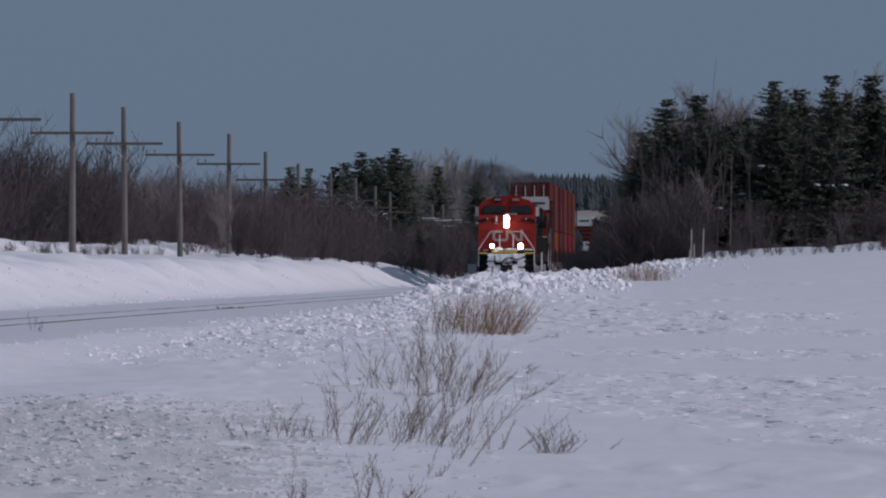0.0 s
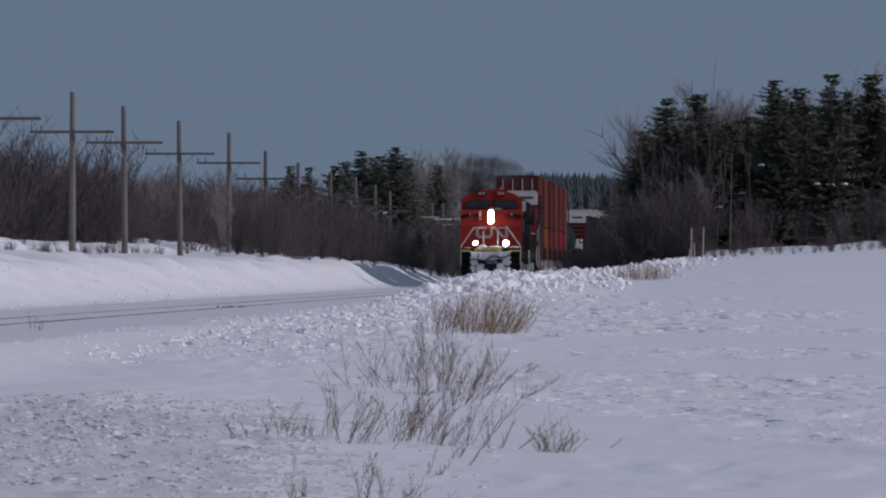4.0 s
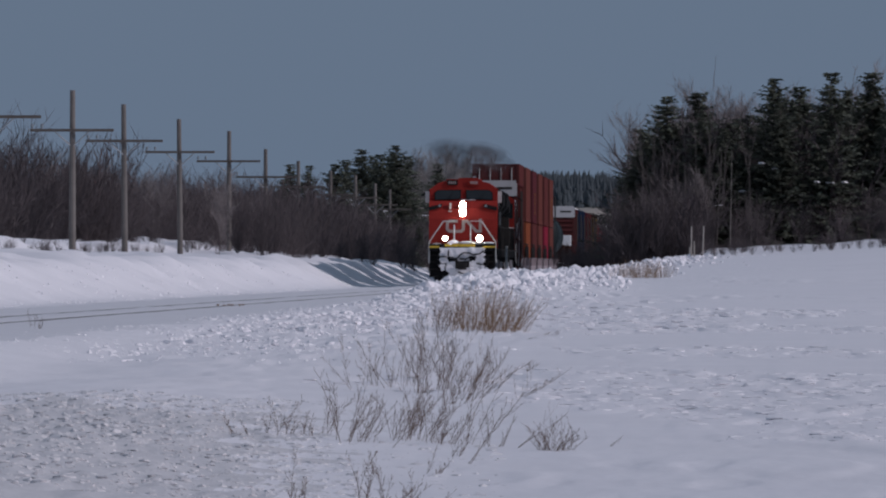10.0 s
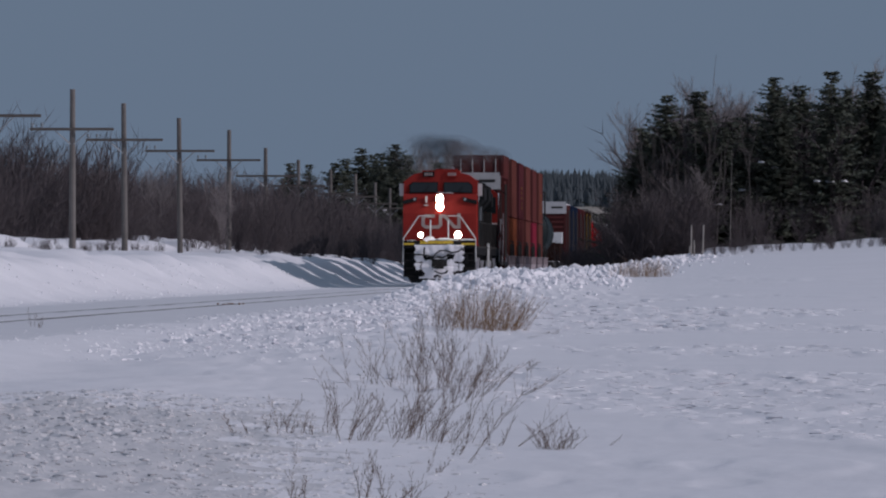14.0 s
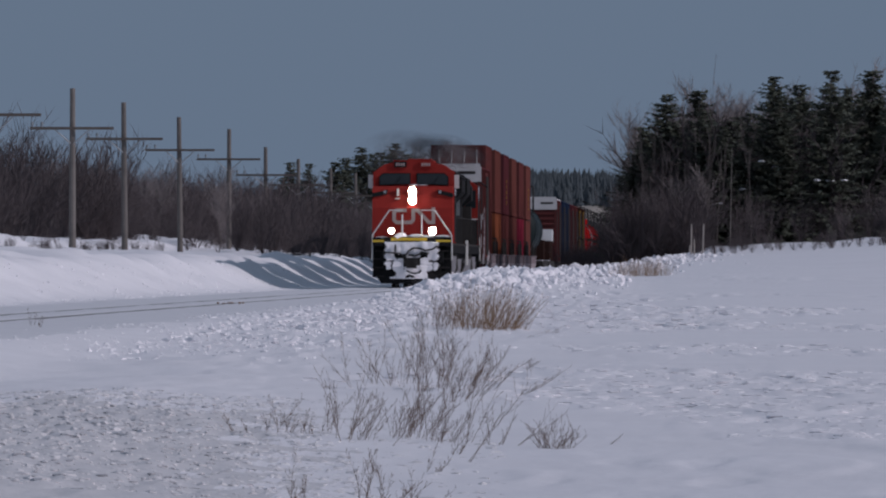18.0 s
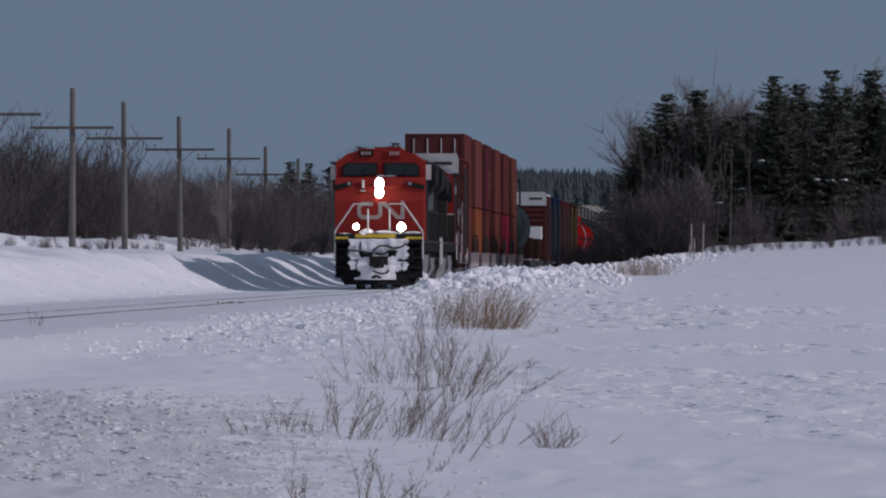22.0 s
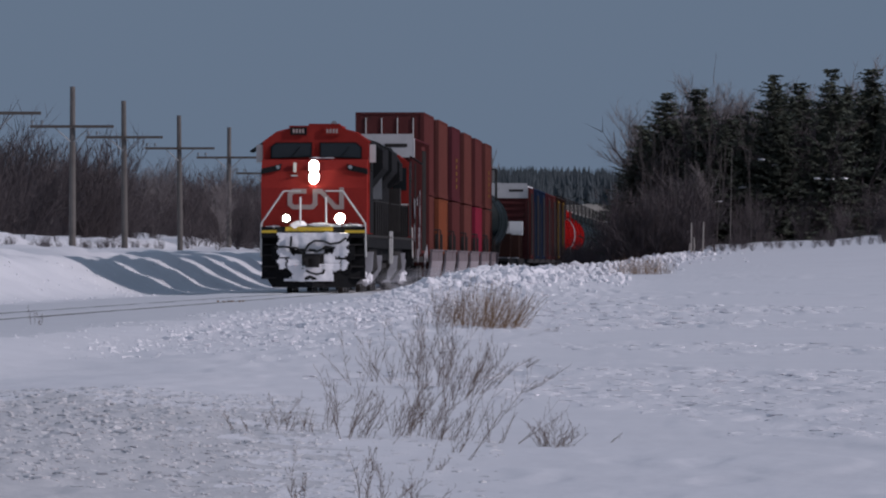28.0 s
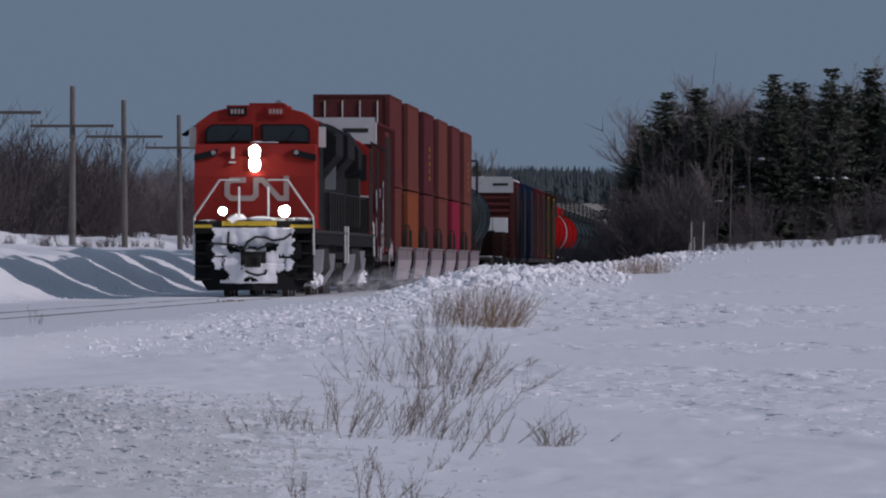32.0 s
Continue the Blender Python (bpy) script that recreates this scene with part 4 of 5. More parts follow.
def truck(parent, y, base=1.75, axles=2, big=False):
    """A bogie: side frames, springs and bolster, with its wheelsets under it."""
    r = 0.51 if big else 0.44
    half = base * (axles - 1) / 2
    bm = bmesh.new()
    for s in (-1, 1):
        x0, x1 = (s * 0.98, s * 1.14) if s > 0 else (s * 1.14, s * 0.98)
        if big:
            prism(bm, [(-half - 0.75, 0.62), (-half - 0.75, 0.86), (half + 0.75, 0.86), (half + 0.75, 0.62), (half + 0.3, 0.42), (half - 0.3, 0.42), (half - 0.6, 0.60), (-half + 0.6, 0.60), (-half + 0.3, 0.42), (-half - 0.3, 0.42)], 0, x0, x1)
            for a in range(axles):
                box(bm, x0 + s * 0.05, x1 + s * 0.05, -half + a * base - 0.2, -half + a * base + 0.2, 0.34, 0.72)
        else:
            prism(bm, [(-half - 0.28, 0.34), (-half - 0.25, 0.62), (-0.55, 0.78), (0.55, 0.78), (half + 0.25, 0.62), (half + 0.28, 0.34), (half - 0.15, 0.36), (0.5, 0.22), (-0.5, 0.22), (-half + 0.15, 0.36)], 0, x0, x1)
    box(bm, -1.0, 1.0, -0.3, 0.3, 0.45, 0.75)
    t = part("truck", bm, UNDER, parent, "grimy cast steel bogie", bevel=0.02)
    t.matrix_basis = pose(0, y, 0)
    for s in (-1, 1):
        for dy in (-0.22, 0, 0.22):
            part("spring", rods(((s * 1.05, dy, 0.27), (s * 1.05, dy, 0.62), 0.07)), UNDER, t)
    for a in range(axles):
        wheelset(t, -half + a * base, r)
    return t


def coupler(parent, y, s):
    return part("coupler", boxes((-0.12, 0.12, min(y, y + s * 0.75), max(y, y + s * 0.75), 0.78, 1.0), (-0.2, 0.2, min(y, y + s * 0.22), max(y, y + s * 0.22), 0.74, 1.04)), UNDER, parent, bevel=0.03)


def ribbon(path, width, y0, y1):
    """A flat band of even width along a bent line in x and z, mitred at its corners, as one solid."""
    bm = bmesh.new()
    pts = [Vector(p) for p in path]
    rows = []
    for k, p in enumerate(pts):
        a = (p - pts[k - 1]).normalized() if k else (pts[1] - p).normalized()
        b = (pts[k + 1] - p).normalized() if k < len(pts) - 1 else a
        n = Vector((-(a + b).y, (a + b).x)).normalized()
        n = n * (width / 2 / max(0.55, n.dot(Vector((-a.y, a.x)))))
        rows.append([bm.verts.new((q.x, y, q.y)) for y in (y0, y1) for q in (p + n, p - n)])
    for a, b in zip(rows, rows[1:]):
        for i, j in ((0, 1), (1, 3), (3, 2), (2, 0)):
            bm.faces.new((a[i], a[j], b[j], b[i]))
    bm.faces.new((rows[0][0], rows[0][2], rows[0][3], rows[0][1]))
    bm.faces.new((rows[-1][0], rows[-1][1], rows[-1][3], rows[-1][2]))
    return bm


def build_loco(lit, label, drop=0.0):
    L = thing("locomotive", label, "locomotive", "locomotives of the train")
    yn = 1.25            # face of the nose
    # frame and walkways
    part("frame", boxes((-1.50, 1.50, 0.9, 21.6, 1.32, 1.62), (-1.2, 1.2, 0.6, 22.0, 0.95, 1.35)), BLACK, L, bevel=0.02)
    part("walkway", boxes((-1.53, 1.53, 0.75, 21.8, 1.62, 1.70)), UNDER, L, "snow-dusted walkway")
        # wide nose: full width, gently raked above the logo
    bm = bmesh.new()
    if drop:
        prism(bm, [(yn, 1.72), (yn, 2.95), (yn + 0.3, 3.10), (3.1, 3.10), (3.1, 1.72)], 0, -1.42, 1.42)
    else:
        prism(bm, [(yn, 1.72), (yn, 3.05), (yn + 0.12, 3.55), (yn + 0.42, 3.86), (3.1, 3.90), (3.1, 1.72)], 0, -1.53, 1.53)
    part("nose", bm, RED, L, bevel=0.05)
    yl = 2.55 if drop else yn        # the face that carries the headlight
    # cab with a canted roof
    roof = [(a, b if b < 2 else b - drop) for a, b in ((-1.55, 1.72), (-1.55, 4.40), (-1.14, 4.70), (-0.74, 4.80), (0.74, 4.80), (1.14, 4.70), (1.55, 4.40), (1.55, 1.72))]
    bm = bmesh.new()
    prism(bm, roof, 1, 2.55, 5.6)
    part("cab", bm, RED, L, bevel=0.04)
    for s in (-1, 1):
        part("rear_window", boxes((min(s * 1.02, s * 1.48), max(s * 1.02, s * 1.48), 5.59, 5.615, 3.25, 4.0)), LOCO_GLASS, L)
        part("rear_cab_plate", boxes((min(s * 1.00, s * 1.54), max(s * 1.00, s * 1.54), 5.595, 5.61, 1.72, 2.75)), BLACK, L)
        part("rear_cab_rail", rods(((s * 1.05, 5.70, 2.80), (s * 1.54, 5.70, 2.78), 0.025)), LIGHT_GREY, L)
        part("cab_side_panel", boxes((min(s * 1.53, s * 1.558), max(s * 1.53, s * 1.558), 2.95, 5.58, 1.74, 4.36 - drop)), BLACK, L, "black painted cab side", bevel=0.005)
    part("cab_roof_cap", boxes((-0.78, 0.76, 2.6, 5.5, 4.80 - drop, 4.87 - drop)), BLACK if drop else RED, L, bevel=0.03)
    part("roof_vent", boxes((-0.22, 0.66, 2.9, 4.4, 4.87 - drop, 4.93 - drop)), BLACK if drop else RED, L, bevel=0.03)
    part("horn", rods(((0.45, 5.0, 4.90 - drop), (0.45, 4.6, 4.95 - drop), 0.03, 0.09)), GALV, L)
    # windscreens: frame, glass, wiper
    for s, x0, x1 in ((-1, -1.32, -0.11), (1, 0.11, 1.34)):
        lo, hi = (x0, x1)
        shape = [(lo, 3.93), (hi, 3.93), (hi, 4.38), (lo, 4.38)]
        shape = [(lo, 3.90), (hi, 3.95), (hi, 4.38), (lo + 0.16, 4.38), (lo, 4.24)] if s < 0 else [(lo, 3.95), (hi, 3.90), (hi, 4.24), (hi - 0.16, 4.38), (lo, 4.38)]
        bm = bmesh.new()
        prism(bm, shape, 1, 2.505, 2.56)
        w = part("windscreen", bm, BLACK, L, "black rubber windscreen surround")
        cx, cz = (lo + hi) / 2, 4.15
        bm = bmesh.new()
        prism(bm, [(cx + (a - cx) * 0.93, cz + (b - cz) * 0.84) for a, b in shape], 1, 2.49, 2.504)
        part("pane", bm, LOCO_GLASS, w, "dark windscreen glass")
        part("wiper", rods(((cx, 2.47, 3.93), (cx + 0.25, 2.47, 4.25), 0.012)), BLACK, w)
    # number boards, with their figures as bars
    for x0, x1, m in ((-0.74, -0.26, BLACK), (0.24, 0.74, RED)):
        nb = part("number_board", boxes((x0, x1, 2.47, 2.60, 4.60 - drop, 4.82 - drop)), m, L, bevel=0.01)
        bm = bmesh.new()
        for k in range(4):
            box(bm, x0 + 0.07 + k * 0.09, x0 + 0.13 + k * 0.09, 2.455, 2.472, 4.65 - drop, 4.77 - drop)
        part("number_bars", bm, EMBLEM_GREY, nb)
    # headlights in the nose
    hl = part("headlight", rods(((0, yl + 0.30, 3.66), (0, yl - 0.02, 3.66), 0.17), ((0, yl + 0.30, 3.35), (0, yl - 0.04, 3.35), 0.17), n=20), BLACK, L, "twin headlight housing")
    for z in (3.66, 3.35):
        part("lens", lumps([(0, yl - 0.04, z, 0.15, 0.06, 0.19)], 1, 0.0), LAMP if lit else LOCO_GLASS, hl, "glowing headlight lens" if lit else "dark headlight lens")
    # recessed marker lights
    for s in (() if drop else (-1, 1)):
        rec = part("marker_recess", prism(bmesh.new(), [(s * 1.54, 3.60), (s * 0.95, 3.74), (s * 0.98, 3.56), (s * 1.54, 3.44)], 1, yn + 0.02, yn + 0.6), BLACK, L)
        part("marker_light", rods(((s * 1.05, yn + 0.01, 3.65), (s * 1.05, yn + 0.2, 3.65), 0.06)), GALV, rec)
    part("nose_plate", boxes((-0.60, -0.52, yl + 0.04, yl + 0.2, 3.50, 3.78), (-0.66, -0.48, yl + 0.0, yl + 0.1, 3.38, 3.42)), LIGHT_GREY, L)
    part("nose_door_seam", boxes((-0.42, -0.40, yn - 0.006, yn + 0.02, 1.75, 3.02), (0.36, 0.38, yn - 0.006, yn + 0.02, 1.75, 3.02)), BLACK, L)
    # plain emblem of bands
    bm = ribbon([(-0.22, 2.95), (-0.60, 2.95), (-0.70, 2.86), (-0.70, 2.58), (-0.60, 2.49), (-0.06, 2.49), (0.03, 2.58), (0.03, 2.95), (0.20, 2.95), (0.62, 2.49), (0.80, 2.49), (0.80, 3.06)], 0.135, yn - 0.018, yn + 0.01)
    part("emblem", bm, EMBLEM_GREY, L, "pale painted emblem of flat bands")
    # side windows, mirrors and sunshades
    for s in (-1, 1):
        part("side_window", boxes((min(s * 1.545, s * 1.565), max(s * 1.545, s * 1.565), 3.1, 4.9, 3.55, 4.2)), LOCO_GLASS, L)
        if not drop:
            part("mirror", boxes((min(s * 1.56, s * 1.74), max(s * 1.56, s * 1.74), 2.7, 2.78, 3.80, 4.32)), LIGHT_GREY, L, "pale wind deflector", bevel=0.02)
        part("sunshade", prism(bmesh.new(), [(s * 1.56, 4.36), (s * 1.56, 4.40), (s * 1.95, 4.14), (s * 1.93, 4.10)], 1, 3.0, 5.0), BLACK, L)
    # long hood, radiators, fans, exhaust
    hood = boxes((-0.95, 0.95, 5.6, 21.0, 1.70, 4.25))
    part("hood", hood, BLACK, L, bevel=0.06)
    part("hood_roof", prism(bmesh.new(), [(-0.98, 4.25), (-0.80, 4.50), (0.80, 4.50), (0.98, 4.25)], 1, 5.7, 21.0), BLACK, L)
    part("dynamic_brake_bulge", prism(bmesh.new(), [(-1.35, 3.55), (-1.35, 4.1), (-1.0, 4.62), (1.0, 4.62), (1.35, 4.1), (1.35, 3.55), (0.96, 3.3), (-0.96, 3.3)], 1, 5.7, 8.6), BLACK, L)
    part("radiator", prism(bmesh.new(), [(-1.50, 3.75), (-1.50, 4.35), (-0.9, 4.70), (0.9, 4.70), (1.50, 4.35), (1.50, 3.75), (0.96, 3.1), (-0.96, 3.1)], 1, 15.6, 20.6), BLACK, L)
    part("rear_hood", boxes((-0.99, 0.99, 19.2, 21.06, 1.70, 4.20)), BLACK, L, bevel=0.04)
    part("exhaust_stack", boxes((-0.5, 0.5, 10.6, 11.2, 4.5, 4.78)), UNDER, L, bevel=0.02)
    for k in range(3):
        part("fan", rods(((0, 16.4 + k * 1.5, 4.70), (0, 16.4 + k * 1.5, 4.80), 0.62), n=20), BLACK, L)
    for k in range(9):
        y = 8.9 + k * 0.75
        for s in (-1, 1):
            part("hood_door", boxes((min(s * 0.95, s * 0.965), max(s * 0.95, s * 0.965), y, y + 0.68, 1.85, 3.9)), BLACK, L, bevel=0.006)
    for x in (0.95, -1.30):
        part("air_duct", boxes((x, x + 0.35, 5.7, 6.9, 1.9, 3.3)), UNDER, L, "grimy equipment box", bevel=0.03)
    if not drop:
        part("rear_panel", boxes((0.95, 1.28, 20.9, 21.0, 2.85, 3.95)), GALV, L, "grey panel at the hood end")
    # fuel tank
    part("fuel_tank", prism(bmesh.new(), [(-1.35, 1.3), (-1.40, 0.7), (-1.1, 0.30), (1.1, 0.30), (1.40, 0.7), (1.35, 1.3)], 1, 7.8, 14.2), UNDER, L)
    for y in (4.1, 17.9):
        truck(L, y, 1.85, 3, True)
    # pilot: anticlimber, plough, steps, coupler, hoses
    part("anticlimber", boxes((-1.50, 1.50, 0.62, 1.3, 1.60, 1.74)), BLACK, L, bevel=0.02)
    st = part("front_stripe", boxes((-0.80, 0.58, 0.600, 0.622, 1.79, 1.91), (-1.50, -1.05, 0.605, 0.622, 1.74, 1.82), (0.92, 1.50, 0.605, 0.622, 1.74, 1.82)), YELLOW, L)
    part("stripe_backing", boxes((-1.50, 1.50, 0.622, 0.75, 1.70, 1.92)), BLACK, L)
    part("pilot_plate", boxes((-1.08, 1.08, 0.70, 0.85, 0.55, 1.62)), BLACK, L, bevel=0.02)
    bm = bmesh.new()
    for s in (-1, 1):
        v = [bm.verts.new(p) for p in ((0, 0.30, 0.16), (s * 1.18, 0.85, 0.16), (s * 1.48, 0.95, 0.62), (0, 0.50, 0.80), (0, 0.42, 0.16), (s * 1.18, 0.97, 0.16), (s * 1.48, 1.07, 0.62), (0, 0.62, 0.80))]
        for f in ((0, 1, 2, 3), (7, 6, 5, 4), (0, 4, 5, 1), (3, 2, 6, 7), (1, 5, 6, 2), (0, 3, 7, 4)):
            bm.faces.new([v[i] for i in f])
    part("plough", bm, BLACK, L, "black snow plough crusted with snow")
    coupler(L, 0.0, 1)
    part("draft_gear_box", boxes((-0.32, 0.32, 0.45, 0.85, 0.62, 1.14)), UNDER, L, bevel=0.03)
    for s in (-1, 1):
        stp = part("step_well", boxes((min(s * 1.10, s * 1.50), max(s * 1.10, s * 1.50), 0.9, 1.0, 0.4, 1.62)), BLACK, L)
        for z in (0.42, 0.75, 1.08, 1.38):
            part("step", boxes((min(s * 1.08, s * 1.52), max(s * 1.08, s * 1.52), 0.72, 1.0, z, z + 0.04)), UNDER, stp)
        part("ditch_light", rods(((s * 0.78, 0.80, 2.16), (s * 0.78, 0.62, 2.16), 0.15), n=18), BLACK, L)
        part("ditch_lens", lumps([(s * 0.78, 0.61, 2.16, 0.125 + 0.018 * s, 0.05, 0.125 + 0.022 * s)], 2, 0.0), LAMP if lit else LOCO_GLASS, L, "glowing ditch light lens" if lit else "")
    for path in (((-0.26, 1.19), (-0.12, 1.40), (0.06, 1.51), (0.31, 1.50), (0.50, 1.42), (0.78, 1.46), (0.97, 1.60)), ((-1.10, 1.33), (-0.85, 1.34), (-0.45, 1.30), (-0.28, 1.16)), ((-0.30, 0.72), (-0.10, 0.60), (0.10, 0.54), (0.30, 0.58), (0.34, 0.68)), ((-0.62, 1.64), (-0.64, 1.36)), ((-0.12, 1.26), (0.10, 1.20), (0.30, 1.28), (0.55, 1.34))):
        part("air_hose", ribbon(path, 0.06, 0.37, 0.43), RUBBER, L, bevel=0.018)
    # handrails
    for s in (-1, 1):
        rows = [((s * 0.86, 0.70, 2.95), (s * 1.50, 0.72, 2.02), 0.025), ((s * 1.50, 0.72, 2.02), (s * 1.52, 0.72, 1.05), 0.03), ((s * 0.86, 0.70, 2.95), (s * 0.35, 0.70, 2.95), 0.02)]
        for r in rows:
            part("handrail", rods(r), LIGHT_GREY, L, "pale steel handrail")
        part("stanchion", rods(((s * 0.37, 0.70, 1.74), (s * 0.37, 0.70, 2.78), 0.026)), WHITE, L)
        for y0, y1 in ((5.9, 21.4),):
            part("handrail", rods(((s * 1.48, y0, 2.72), (s * 1.48, y1, 2.72), 0.02)), UNDER, L)
        for k in range(9):
            y = 6.0 + k * 1.9
            part("stanchion", rods(((s * 1.48, y, 1.6), (s * 1.48, y, 2.72), 0.018)), UNDER, L)
        part("rear_grab", rods(((s * 1.52, 21.3, 0.85), (s * 1.52, 21.3, 1.85), 0.035)), LIGHT_GREY, L)
    # driven snow packed on the front and the running gear
    bm = bmesh.new()
    nx, nz = 54, 36
    holes = ((-0.29, 0.11, 0.77, 1.12), (-0.66, -0.24, 1.12, 1.32), (0.30, 0.60, 1.14, 1.36), (-0.93, -0.58, 0.42, 0.70), (0.58, 1.1, 0.34, 0.66), (-1.1, -0.95, 0.34, 0.75), (-0.23, 0.12, 0.40, 0.47), (0.64, 1.1, 0.95, 1.06), (-1.1, -0.70, 1.00, 1.05), (-0.80, -0.75, 0.72, 0.98), (0.80, 0.84, 0.70, 0.95), (-0.22, 0.04, 1.20, 1.25))
    grid = {}
    for i in range(nx + 1):
        for k in range(nz + 1):
            x, z = -1.08 + 2.16 * i / nx, 0.34 + 1.40 * k / nz
            q = noise.noise(Vector((x * 2.2, 0, z * 2.2 + 4)))
            y = 0.56 - 0.06 * q - 0.022 * noise.noise(Vector((x * 6, 3, z * 6))) - (0.12 if z < 0.8 else 0.0) * (1 - abs(x))
            grid[i, k] = bm.verts.new((x, y, z))
    for i in range(nx):
        for k in range(nz):
            x, z = -1.08 + 2.16 * (i + 0.5) / nx, 0.34 + 1.40 * (k + 0.5) / nz
            e = 0.07 * noise.noise(Vector((x * 7, 9, z * 7)))
            gone = any(a + e < x < b + e and c + e < z < d + e for a, b, c, d in holes) or noise.noise(Vector((x * 4.2, 5, z * 5.5))) > 0.62
            gone = gone or abs(x) > 1.05 - 0.22 * abs(noise.noise(Vector((0.3, 2, z * 3)))) - 0.18 * smooth01((1.0 - z) / 0.6) + e * 0.6
            if not gone:
                bm.faces.new((grid[i, k], grid[i + 1, k], grid[i + 1, k + 1], grid[i, k + 1]))
    bmesh.ops.delete(bm, geom=[v for v in bm.verts if not v.link_faces], context="VERTS")
    bmesh.ops.solidify(bm, geom=bm.faces[:], thickness=-0.08)
    part("packed_snow", bm, CHUNK, L, "snow packed over the plough and coupler", smooth=True)
    ledge = [(-0.45, 0.85, 1.95, 0.26, 0.25, 0.13), (0.25, 0.85, 1.94, 0.5, 0.25, 0.09), (1.15, 0.85, 1.93, 0.30, 0.25, 0.08), (-1.15, 0.85, 1.90, 0.26, 0.2, 0.05), (0.0, 2.45, 3.92, 0.16, 0.08, 0.03), (0.35, 2.45, 3.92, 0.2, 0.08, 0.02)]
    for k, row in enumerate(ledge[:4 if drop else 6]):
        part("ledge_snow", lumps([row], 5 + k, 0.6, 2), CHUNK, L, "snow lying on a ledge", smooth=True)
    for s in (-1, 1):
        for y, k in ((7.70, 1.0), (6.9, 0.8), (15.0, 0.9)):
            shape = [(0.95, 0.24), (1.20, 0.26), (1.46, 0.66), (1.50, 1.0 * k + 0.2), (1.24, 1.0 * k + 0.2), (1.26, 0.8), (1.12, 0.5)]
            part("side_snow", prism(bmesh.new(), [(s * a, b) for a, b in shape], 1, y, y + 0.09), PACKED, L, "grey snow caked on the tank end", bevel=0.02)
        for k, row in enumerate(((s * 1.3, 5.2, 0.35, 0.15, 0.5, 0.14), (s * 1.3, 4.2, 0.55, 0.12, 0.4, 0.10), (s * 1.35, 7.4, 0.4, 0.12, 0.5, 0.2))):
            part("bogie_snow", lumps([row], 8 + k, 0.9, 2), CHUNK, L, "snow thrown onto the bogie", smooth=True)
    return L


rides(build_loco(True, "red and black diesel locomotive with lit headlights and snow-packed plough"), 0.0)
rides(build_loco(False, "second red and black diesel locomotive running cab-last", 0.26), 22.3, pose(0, 22.2, 0, 0, 0, 180))


